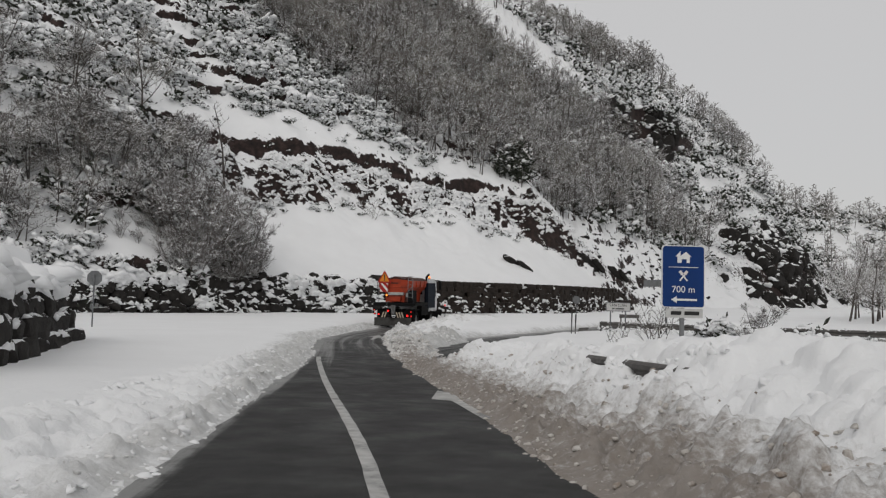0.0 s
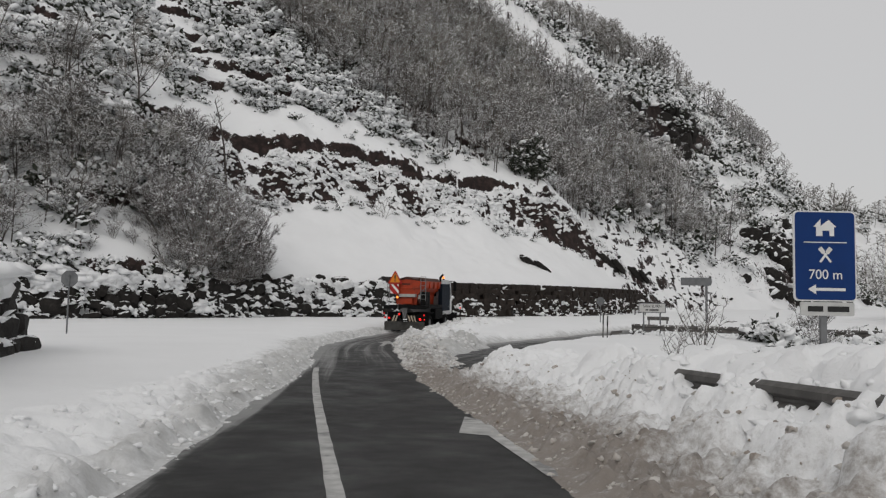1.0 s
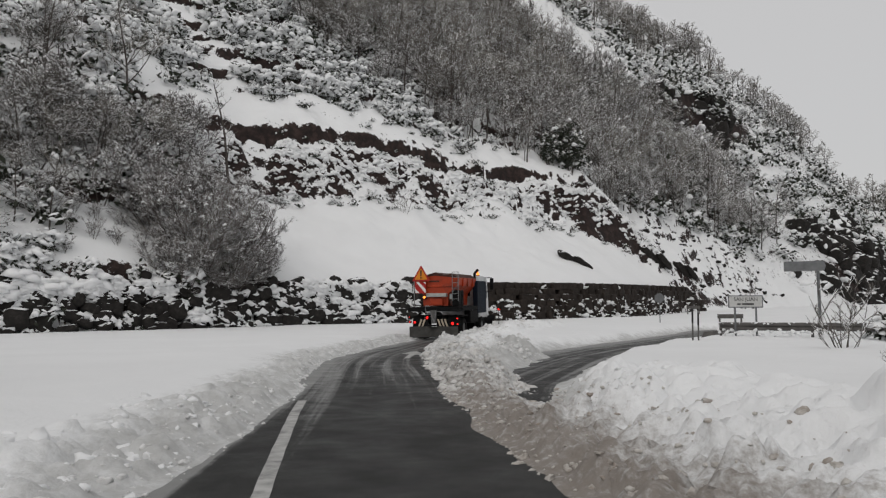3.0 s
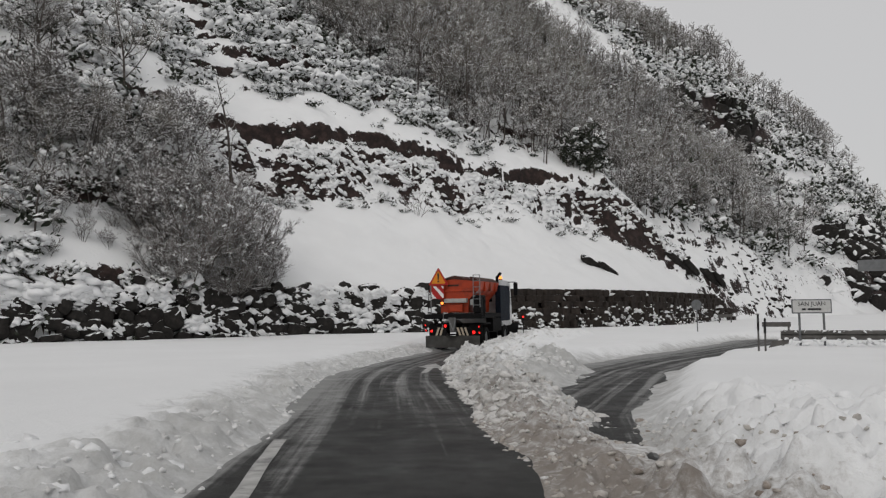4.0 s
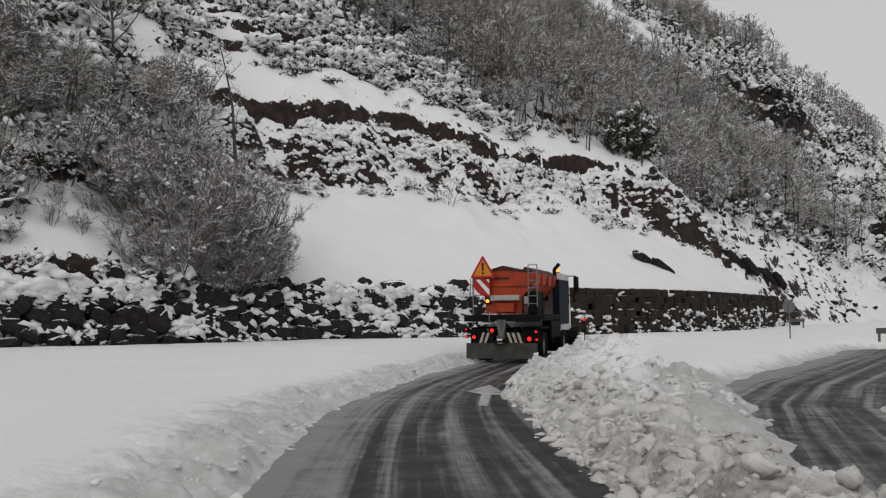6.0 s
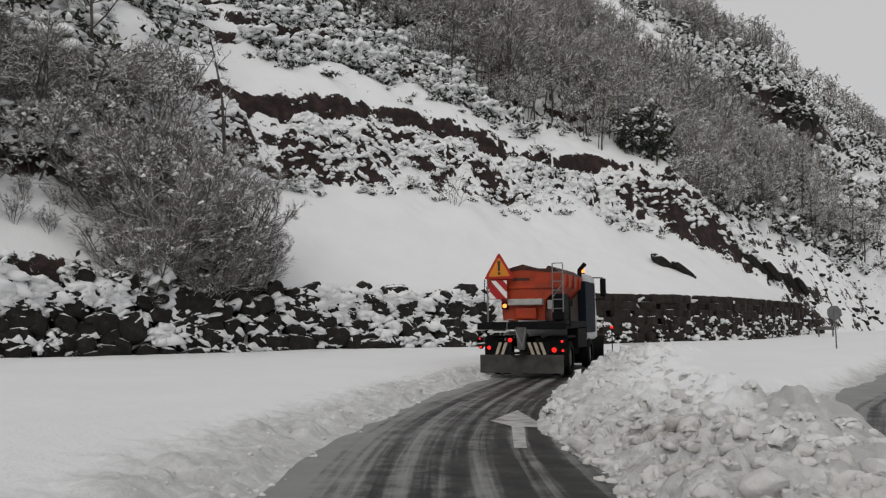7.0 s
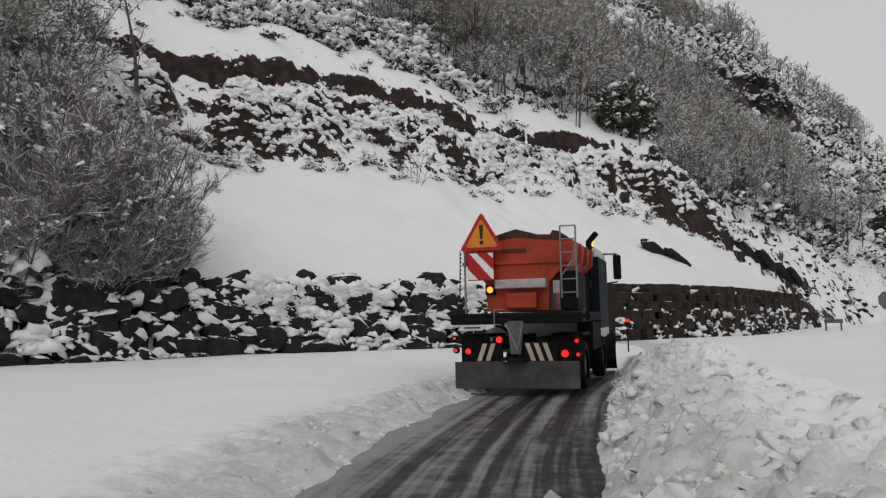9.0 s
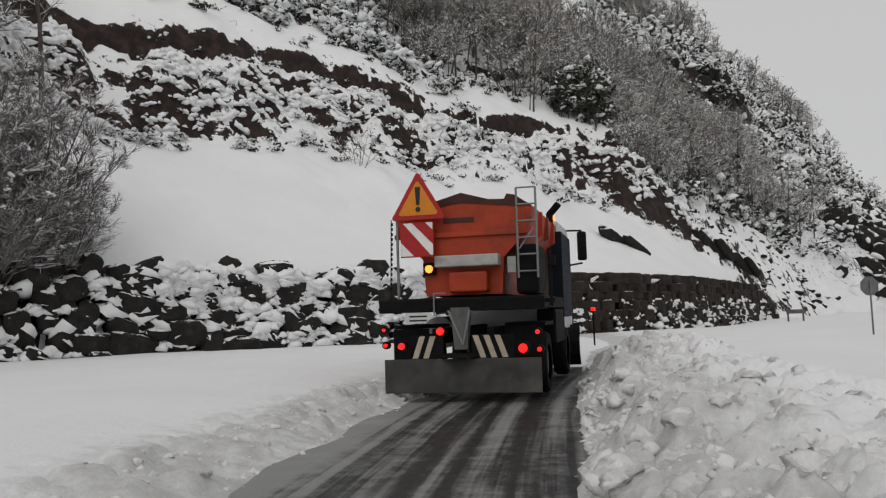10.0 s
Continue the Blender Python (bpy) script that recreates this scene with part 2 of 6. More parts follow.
def prism(poly, y0, y1, bm=None):
    """A polygon of (x, z) points, pushed from y0 to y1."""
    bm = bm or bmesh.new()
    a = [bm.verts.new((x, y0, z)) for x, z in poly]
    b = [bm.verts.new((x, y1, z)) for x, z in poly]
    k = len(poly)
    bm.faces.new(a)
    bm.faces.new(b[::-1])
    for i in range(k):
        j = (i + 1) % k
        bm.faces.new((a[j], a[i], b[i], b[j]))
    bmesh.ops.recalc_face_normals(bm, faces=bm.faces)
    return bm


def words(name, text, size, material, parent, m, depth=0.002):
    cu = bpy.data.curves.new(name, "FONT")
    cu.body, cu.size, cu.extrude, cu.align_x, cu.align_y = text, size, depth, "CENTER", "CENTER"
    tmp = new(name + "_tmp", cu)
    me = bpy.data.meshes.new_from_object(tmp.evaluated_get(bpy.context.evaluated_depsgraph_get()))
    bpy.data.objects.remove(tmp)
    me.materials.clear()
    me.materials.append(material)
    ob = new(name, me)
    ob.parent, ob.matrix_local = parent, m
    return ob


def empty(name, m, label, category, group="", kind=""):
    return tagged_at(new(name), m, label, category, group, kind)


def tagged_at(ob, m, label, category, group="", kind=""):
    ob.matrix_world = m
    return tagged(ob, label, category, group, kind)


# ---- lie of the land ----
def hash_grid(ix, iy, seed):
    h = (ix.astype(np.int64) * 374761393 + iy.astype(np.int64) * 668265263 + seed * 1442695041) & 0xFFFFFFFF
    h = ((h ^ (h >> 13)) * 1274126177) & 0xFFFFFFFF
    return ((h ^ (h >> 16)) & 0xFFFF) / 65535.0


def vnoise(x, y, seed=0):
    ix, iy = np.floor(x), np.floor(y)
    fx, fy = x - ix, y - iy
    fx, fy = fx * fx * (3 - 2 * fx), fy * fy * (3 - 2 * fy)
    a, b = hash_grid(ix, iy, seed), hash_grid(ix + 1, iy, seed)
    c, d = hash_grid(ix, iy + 1, seed), hash_grid(ix + 1, iy + 1, seed)
    return (a * (1 - fx) + b * fx) * (1 - fy) + (c * (1 - fx) + d * fx) * fy - 0.5


def fbm(x, y, size, octaves=4, seed=0, gain=0.5):
    out, amp, f = 0.0, 1.0, 1.0 / size
    for k in range(octaves):
        out = out + amp * vnoise(x * f + 17.3 * k, y * f - 9.1 * k, seed + k)
        amp, f = amp * gain, f * 2.03
    return out


def smooth(v):
    v = np.clip(v, 0, 1)
    return v * v * (3 - 2 * v)


# foot of the hill: the line of the boulder wall and, past its end, the toe of the spur
FOOT = np.array([(-75, 12), (-45, 36), (-20, 56.5), (-8, 67.8), (1, 73.5), (10, 79.6), (15, 84.7), (27, 103.5), (45, 125), (78, 160), (104, 190), (122, 226), (125, 290)], float)
FLEN = np.hypot(*np.diff(FOOT, axis=0).T)
U0 = -38.4          # so that u runs from 0 at the second point of the line


def along(x, y):
    """Distance uphill from the foot line (s) and distance along it (u)."""
    x, y = np.asarray(x, float), np.asarray(y, float)
    best = np.full(x.shape, 1e9)
    s, u = np.zeros(x.shape), np.zeros(x.shape)
    at = U0
    for (ax, ay), (bx, by), ln in zip(FOOT[:-1], FOOT[1:], FLEN):
        dx, dy = (bx - ax) / ln, (by - ay) / ln
        t = np.clip((x - ax) * dx + (y - ay) * dy, 0, ln)
        ex, ey = x - ax - t * dx, y - ay - t * dy
        d = np.hypot(ex, ey)
        near = d < best
        best = np.where(near, d, best)
        s = np.where(near, np.where(dx * (y - ay) - dy * (x - ax) >= 0, d, -d), s)
        u = np.where(near, at + t, u)
        at += ln
    return s, u


def on_foot(u, s):
    """The place at u along the foot line and s uphill of it."""
    at = U0
    for (ax, ay), (bx, by), ln in zip(FOOT[:-1], FOOT[1:], FLEN):
        if u <= at + ln or by == 290:
            dx, dy = (bx - ax) / ln, (by - ay) / ln
            return ax + dx * (u - at) - dy * s, ay + dy * (u - at) + dx * s
        at += ln


def blend_u(x, y, s, u):
    """High on the slope, distance along the hill is taken along one straight line."""
    w = smooth((s - 12) / 20)
    return u * (1 - w) + (70.4 + (x - 10) * 0.648 + (y - 79.6) * 0.761) * w


def ledge_at(u):
    return np.interp(u, [0, 30, 40, 60, 75, 82, 90, 98, 104, 110], [11, 11, 13, 14.5, 14, 12, 8.5, 4.5, 2.5, 2])


ROAD_Z = ([-30, -10, 1, 4.8, 8.8, 10.8, 16.7, 22, 30, 39, 47, 55, 60, 80, 130], [1.0, 0.45, 0.14, 0.01, -0.11, -0.175, -0.385, -0.41, -0.42, -0.5, -0.48, -0.38, -0.28, -0.05, 0.4])
ROAD_X = ([-30, -10, 0, 6.4, 13.3, 17.3, 22.4, 30.3, 36, 41.7, 46.2, 53, 58, 66], [2.6, 2.3, 2.0, 1.75, 0.95, 0.65, 0.2, -0.65, -1.4, -1.5, -0.75, 0.45, 2.0, 5.0])


def eased(y, knots, reach):
    """A line through the knots with its corners rounded off."""
    y = np.asarray(y, float)
    return sum(w * np.interp(y + d * reach, *knots) for d, w in ((-1, 0.12), (-0.6, 0.2), (-0.2, 0.18), (0.2, 0.18), (0.6, 0.2), (1, 0.12)))


def road_z(y):
    return eased(y, ROAD_Z, 2.2)


def road_x(y):
    return eased(y, ROAD_X, 4.0)


SIDE = [(0.3, 21.5), (1.05, 24.6), (1.5, 28), (2.3, 31), (3.4, 35), (4.5, 38.6), (6.6, 43.2), (9.9, 48.9), (16.2, 59.8), (18.6, 64)]


def side_gap(x, y):
    """Distance from the middle of the cleared side road, which leaves to the right."""
    best = np.full(x.shape, 1e9)
    for (ax, ay), (bx, by) in zip(SIDE[1:-2], SIDE[2:-1]):
        ln = math.hypot(bx - ax, by - ay)
        dx, dy = (bx - ax) / ln, (by - ay) / ln
        t = np.clip((x - ax) * dx + (y - ay) * dy, 0, ln)
        best = np.minimum(best, np.hypot(x - ax - t * dx, y - ay - t * dy))
    return best


def hill_rise(s, u):
    us = [0, 35, 48, 80, 92, 100, 112, 134, 150, 170, 185, 200, 228, 250, 320]
    a = np.interp(u, us, [0.95, 0.95, 0.70, 0.66, 0.9, 1.05, 1.15, 1.21, 1.22, 1.28, 1.4, 1.42, 1.65, 1.7, 1.6])
    b = np.interp(u, us, [0.85, 0.85, 0.88, 0.85, 0.92, 1.05, 1.15, 1.21, 1.22, 1.28, 1.4, 1.42, 1.65, 1.7, 1.6])
    cl = np.interp(u, [0, 30, 45, 60, 75, 90, 98, 104, 110], [2, 2.5, 3.0, 3.0, 2.6, 4.0, 2, 0.6, 0])
    crest = np.interp(u, [0, 90, 110, 130, 145, 165, 198, 228, 256, 320], [95, 92, 84, 73, 66, 56, 43, 29, 24, 22])
    sc = ledge_at(u)
    over = s - crest
    fold = np.where(over > -8, (over + 8) ** 2 / 32.0, 0) * (over < 8) + (over >= 8) * (over * 1.0)
    s = np.maximum(s - np.where(over > -8, fold * 1.35, 0), np.minimum(s, 6.0))
    lip = (1.15 + 0.18 * np.sin(u * 0.55) * np.sin(u * 0.23 + 1)) * smooth((s - sc - 0.9) / 0.6) * np.interp(u, [30, 44, 97, 103], [0, 1, 1, 0])
    crag = np.exp(-((u - 163) / 17) ** 2) * (7.5 * smooth((s - 27) / 3.5) - 7.5 * smooth((s - 31) / 16))
    crag = crag + np.exp(-((u - 177) / 22) ** 2) * (8 * smooth((s - 0.5) / 4) - 8 * smooth((s - 6) / 22))
    gully = 1.2 * smooth((s - 5.4) / 0.6) * np.interp(u, [29, 32, 38, 41], [0, 1, 1, 0])
    return crag + a * np.minimum(s, sc) + lip + cl * smooth((s - sc + 3.3) / 3.9) + gully + b * np.maximum(s - sc - 1.0, 0)


def edge_offsets(x, y):
    off = x - road_x(y)
    wob = 0.22 * fbm(x, y, 1.6, 4, 11) + 0.35 * fbm(x, y, 6, 2, 12)
    return off - 1.42 + wob - wider(y), -off - 1.42 - np.interp(y, [18, 26], [0.22, 0.0]) + wob


def wider(y):
    """Extra cleared width on the right before the junction."""
    return np.interp(y, [6, 12, 17, 22, 26], [0.5, 0.5, 0.42, 0.15, 0.0])


def heap_width(y):
    return np.interp(y, [24, 29, 33, 36, 38.5, 42, 46, 58], [0.9, 1.5, 2.2, 3.1, 3.9, 3.8, 3.1, 2.6])


def land(x, y):
    x, y = np.asarray(x, float), np.asarray(y, float)
    s, u = along(x, y)
    rz = road_z(y)
    # open ground under snow
    flat = rz + 0.36 + 0.10 * fbm(x, y, 9, 4, 3) + 0.03 * fbm(x, y, 1.3, 3, 5)
    flat += 0.22 * smooth((x - 3.0) / 4) * smooth((24 - y) / 8)
    flat += 0.014 * np.maximum(x - 14, 0) * smooth((y - 20) / 40)
    flat += 0.10 * np.exp(-((x - 7.4) ** 2 + (y - 14.2) ** 2) / 6.0)
    flat -= 2.2 * smooth((x - 12.5 - 0.12 * np.abs(y - 22)) / 9) * smooth((47 - y) / 9)
    drift = smooth((x - 5.1) / 0.5) * (1 - 0.7 * smooth((x - 7) / 3)) * np.interp(y, [4, 8, 15, 19], [0, 1, 1, 0])
    flat += 0.34 * drift
    # bank on the near left, held by its own low stone wall
    lw = np.interp(y, [0, 15.5, 24.6], [-3.4, -6.0, -8.7])
    flat += 2.5 * smooth((lw - 0.1 - x) / 0.9) * smooth((25.3 + 0.3 * np.clip(lw - x - 1.5, 0, 25) - y) / (1.2 + 0.35 * np.clip(lw - x - 1.5, 0, 25))) + 0.13 * np.clip(lw - x, 0, 14) * smooth((27 - y) / 4)
    # ploughed road, its banks and the cleared side road
    right, left = edge_offsets(x, y)
    ridge = np.interp(y, [0, 8, 18, 24, 28, 34, 38, 44, 50, 58], [0.16, 0.16, 0.14, 0.12, 0.18, 0.20, 0.22, 0.28, 0.40, 0.40])
    mid = np.interp(y, [0, 24, 30], [2.4, 2.4, 1.1])
    lumpy = np.interp(y, [0, 24, 30, 42], [0.5, 0.5, 0.4, 0.35])
    lump = lumpy * (0.45 * np.abs(fbm(x, y, 0.7, 4, 21, 0.62)) + 0.30 * fbm(x, y, 0.34, 3, 22)) * (1 - 0.5 * smooth((right - 1.3) / 0.8))
    bank_r = ridge * np.exp(-((right - mid) / 1.1) ** 2) * smooth(right / 0.6) + lump * smooth(right / 0.35) * (1 - smooth((right - 2.4) / 1.6))
    bank_l = 0.07 * np.exp(-((left - 1.2) / 0.7) ** 2) + 0.2 * lump * smooth(left / 0.4) * (1 - smooth((left - 0.9) / 1.1))
    bank_r = bank_r + np.exp(-((x - 4.85) / 0.42) ** 2) * np.interp(y, [4, 7, 9.8, 10.6, 14.2, 15.2, 18.5, 21], [0, 0.16, 0.20, 0.10, 0.05, 0.28, 0.26, 0]) * (1 + 0.25 * fbm(x, y, 2.5, 3, 97))
    edge = np.maximum(right, left)
    cover_r = smooth((right - np.interp(y, [0, 24, 29, 33, 37, 44, 58], [0.7, 0.7, 0.9, 1.4, 1.7, 1.0, 0.6])) / np.interp(y, [0, 24, 30], [2.6, 2.6, 1.5]))
    cover = np.where(right > left, cover_r, smooth((left - 0.15) / 2.5))
    plough = smooth((60 - y) / 2)
    base = np.where(edge > 0, (rz + 0.015) * (1 - cover) + flat * cover + np.where(right > left, bank_r, bank_l), rz + 0.015 - 0.12 * smooth(-edge / 0.45))
    z = flat * (1 - plough) + base * plough
    cut = side_gap(x, y) - 1.75 + 0.35 * fbm(x, y, 1.5, 3, 31)
    cut = np.maximum(cut, (heap_width(y) - 0.15 + 0.4 * fbm(x, y, 1.2, 3, 33) - right) * 0.8)
    low = rz + 0.015 - 0.12 * smooth(-cut / 0.45)
    zc = low * (1 - smooth(cut / 0.9)) + z * smooth(cut / 0.9)
    z = np.where(cut < 0.9, np.where(cut < 0, np.minimum(z, low), np.minimum(z, zc)), z)
    # hill
    top = np.interp(u, [-40, 96, 106, 120], [2.75, 2.75, 1.0, 0.2])
    ub = blend_u(x, y, s, u)
    sj = s + (1.5 * fbm(x, y, 5, 4, 41) + 1.2 * fbm(x, y, 14, 2, 42)) * smooth(s / 7)
    rise = hill_rise(np.maximum(sj, 0), ub)
    sc = ledge_at(u)
    band = smooth((s - sc + 4.3 - 1.2 * np.sin(u * 0.31) * np.sin(u * 0.13 + 2)) / 2.4) * (1 - smooth((s - sc - 1.2) / 1.5)) * np.interp(u, [30, 42, 100, 106], [0.4, 1, 1, 0.3])
    wild = fbm(x, y, 7, 4, 71, 0.6)
    rise += smooth(s / 5) * (0.6 * fbm(x, y, 3.5, 4, 61) * np.interp(s, [0, 12, 20], [0.2, 0.3, 1]) + 1.6 * fbm(x, y, 13, 3, 63) * smooth((s - 8) / 14))
    rise += band * 1.2 * fbm(x * 0.7 + y * 0.4, y * 1.1, 1.8, 4, 51, 0.6)
    for step, amp, share, seed in ((0.9, 2.2, np.interp(u, [60, 84, 96], [0.5, 0.8, 0.8]) * band, 73), (2.7, 4.2, np.maximum(0.55 * np.clip((u - 104) / 12, 0, 1), 0.62 * smooth((s - sc - 4) / 5)), 75)):
        ph = amp * (wild + fbm(x, y, 2.2, 3, seed) * 0.35)
        q = (rise + ph) / step
        terr = step * (np.floor(q) + smooth((q - np.floor(q) - 0.42) / 0.42)) - ph
        rise = rise * (1 - share) + terr * share
    rise += 0.3 * np.exp(-((u - 34) / 3.2) ** 2 - ((s - 1.6) / 1.3) ** 2)       # drift heaped on the wall's top
    hill = np.interp(s, [0, 0.55], [0.0, 1.0]) * (top - flat) + flat + rise * smooth(s / 1.2)
    z = np.where(s > 0, hill, z)
    # rising ground far behind, past the spur
    far = smooth((y - 215 - 0.1 * np.abs(x - 150)) / 150) * smooth((x - 60) / 60) * np.interp(x, [60, 140, 200, 260, 420, 900], [56, 52, 40, 32, 24, 20])
    far = far + smooth((np.hypot(x, y - 40) - 420) / 700) * 25
    return np.maximum(z, far + np.where(far > 0.5, 4 * fbm(x, y, 30, 4, 81), 0) + np.where(far > 0.01, 0, -50))


def heaped(x, y, size, seed):
    """Relief of tumbled blocks of about one size, 0 to 1."""
    gx, gy = np.floor(x / size), np.floor(y / size)
    best = np.zeros(np.shape(x))
    for i in (-1, 0, 1):
        for j in (-1, 0, 1):
            cx, cy = gx + i, gy + j
            r = [np.modf(np.abs(np.sin(cx * 127.1 + cy * 311.7 + (seed + k) * 74.7) * 43758.5453))[0] for k in range(5)]
            dx, dy = x / size - cx - 0.15 - 0.7 * r[0], y / size - cy - 0.15 - 0.7 * r[1]
            c, d = np.cos(6.28 * r[2]), np.sin(6.28 * r[2])
            px, py = dx * c - dy * d, (dx * d + dy * c) * (1 + 0.5 * r[3])
            q = (0.55 * np.maximum(np.abs(px), np.abs(py)) + 0.45 * np.hypot(px, py)) / (0.42 + 0.4 * r[4])
            best = np.maximum(best, (0.12 + 0.88 * r[3]) * np.clip(1 - q ** 3.0, 0, 1) ** 0.5 * (1 + 0.35 * px))
    return best


def ploughed(x, y):
    """Height of the tumbled snow that the plough has thrown on the road's edges."""
    x, y = np.asarray(x, float), np.asarray(y, float)
    right, left = edge_offsets(x, y)
    wx, wy = x + 0.05 * fbm(x, y, 0.25, 3, 91), y + 0.05 * fbm(x, y, 0.25, 3, 93)
    big, mid, fine = heaped(wx, wy, 0.95, 101), heaped(wx, wy, 0.38, 111), heaped(wx, wy, 0.15, 121)
    late = smooth((y - 25) / 4)
    swell = 0.75 + 0.5 * fbm(x, y, 2.6, 2, 95)
    crumb = smooth((right + 0.12) / 0.5) * (1 - smooth((right - 1.5) / 1.2)) * (1 - late) * (0.17 * mid + 0.10 * fine)
    bank = smooth((right - 0.9) / 1.3) * (1 - smooth((right - 3.2) / 1.6)) * (1 - late) * (0.34 * big + 0.11 * mid + 0.03 * fine) * swell
    pile = 1.12 * smooth((right + 0.25) / 0.55) * (1 - smooth((right - 0.75 * heap_width(y) + 0.1) / (0.4 * heap_width(y) + 0.3))) * late * (0.25 * big + 0.14 * mid + 0.07 * fine) * np.interp(y, [34, 39, 45, 50, 56], [1.2, 1.1, 1.1, 1.2, 1.2]) * swell
    rim = smooth((left + 0.1) / 0.35) * (1 - smooth((left - 0.7) / np.interp(y, [0, 16, 24], [1.9, 1.8, 1.0]))) * (0.17 * big + 0.15 * mid + 0.06 * fine) * swell * np.interp(y, [2, 16, 22, 60], [1.0, 1.25, 1.0, 0.9])
    clear = smooth((side_gap(x, y) - 1.5) / 0.5)
    clear = np.maximum(clear, 1 - smooth((right - heap_width(y) + 0.4) / 0.5))
    return (crumb + bank + pile) * clear + rim - 0.03


def snow_top(x, y):
    return land(x, y) + np.maximum(ploughed(x, y), 0)


def ground_at(x, y):
    return float(land(np.array([x]), np.array([y]))[0])


def spread(lo, hi, fine_lo, fine_hi, step, grow):
    mid = list(np.arange(fine_lo, fine_hi + 1e-6, step))
    out, d = [], step
    v = fine_hi
    while v < hi:
        d *= grow
        v += d
        out.append(v)
    back, d, v = [], step, fine_lo
    while v > lo:
        d *= grow
        v -= d
        back.append(v)
    return np.array(back[::-1] + mid + out)


def build_ground():
    xs = spread(-2500, 2500, -34, 36, 0.24, 1.045)
    xs = np.concatenate([xs[xs < -5.2], np.arange(-5.0, 6.9, 0.125), xs[xs > 7.0]])
    ys = spread(-1500, 2600, 3, 106, 0.24, 1.025)
    ys = np.concatenate([ys[ys < 4.0], np.arange(4.1, 60, 0.16), ys[ys > 60.1]])
    gx, gy = np.meshgrid(xs, ys)
    gz = land(gx.ravel(), gy.ravel())
    nx, ny = len(xs), len(ys)
    me = bpy.data.meshes.new("ground")
    me.vertices.add(nx * ny)
    me.vertices.foreach_set("co", np.stack([gx.ravel(), gy.ravel(), gz], 1).ravel())
    i = np.arange((nx - 1) * (ny - 1))
    a = (i // (nx - 1)) * nx + i % (nx - 1)
    quad = np.stack([a, a + 1, a + nx + 1, a + nx], 1).ravel()
    me.loops.add(len(quad))
    me.loops.foreach_set("vertex_index", quad.astype(np.int32))
    me.polygons.add(len(i))
    me.polygons.foreach_set("loop_start", (i * 4).astype(np.int32))
    cx, cy = gx.ravel()[a] + 0.1, gy.ravel()[a] + 0.1
    s, u = along(cx, cy)
    slot = np.where((s > 0.2) | (np.hypot(cx, cy - 40) > 160), 1, 0)
    me.polygons.foreach_set("material_index", slot.astype(np.int32))
    me.polygons.foreach_set("use_smooth", [True] * len(i))
    soil(me, gx.ravel(), gy.ravel())
    for m in (M_FIELD, M_HILL):
        me.materials.append(m)
    me.update(calc_edges=True)
    return tagged(new("ground", me), "snow-covered ground rising into a steep rocky hillside", "ground", kind="structure")


def soil(me, vx, vy):
    """How much road grit and meltwater the snow holds at each vertex."""
    right, left = edge_offsets(vx, vy)
    grit = (1 - smooth((right - 0.2) / 2.5)) * (right > -0.6) * np.interp(vy, [-5, 0, 23, 29, 34, 60], [0.9, 0.85, 0.8, 0.62, 0.45, 0.25])
    slush = np.maximum((1 - smooth((left - np.interp(vy, [0, 14, 22], [0.0, 0.1, 0.5])) / np.interp(vy, [0, 14, 22], [0.9, 1.1, 1.7]))) * (left > -0.6) * np.interp(vy, [0, 12, 20, 40], [0.7, 0.72, 0.8, 0.75]),
                       (1 - smooth((right - 0.5) / 2.4)) * (right > -0.6) * 0.6)
    slush = np.maximum(slush, (1 - smooth((right - 0.6) / 2.2)) * (right > -0.6) * smooth((vy - 25) / 5) * np.interp(vy, [30, 34, 44], [0.85, 0.72, 0.72]))
    slush = np.maximum(slush, (1 - smooth((side_gap(vx, vy) - 1.6) / 1.2)) * 0.85 * (right > 1.2))
    for name, val in (("grit", grit), ("slush", slush)):
        me.attributes.new(name, "FLOAT", "POINT").data.foreach_set("value", val.astype(np.float32))


build_ground()


def snow_windrow(name, side, d0, d1, label):
    """The ridge of broken snow along one edge of the lane."""
    ds, ys = np.arange(d0, d1, 0.045), np.arange(3.0, 60.5, 0.055)
    gd, gy = np.meshgrid(ds, ys)
    gd, gy = gd.ravel(), gy.ravel()
    gx = road_x(gy) + side * (1.42 + gd)
    gz = land(gx, gy) + ploughed(gx, gy)
    nx = len(ds)
    i = np.arange((nx - 1) * (len(ys) - 1))
    a = (i // (nx - 1)) * nx + i % (nx - 1)
    quad = np.stack([a, a + 1, a + nx + 1, a + nx] if side > 0 else [a, a + nx, a + nx + 1, a + 1], 1)
    me = bpy.data.meshes.new(name)
    me.from_pydata(np.stack([gx, gy, gz], 1), [], quad.tolist())
    me.polygons.foreach_set("use_smooth", [True] * len(i))
    soil(me, gx, gy)
    me.materials.append(M_FIELD)
    return tagged(new(name, me), label, "snow bank", kind="stuff")


snow_windrow("ploughed_snow_bank", 1, -0.5, 5.0, "broken dirty snow thrown up in a bank by the plough")
snow_windrow("ploughed_snow_edge", -1, -0.5, 2.8, "crumbled grey snow along the cleared road edge")


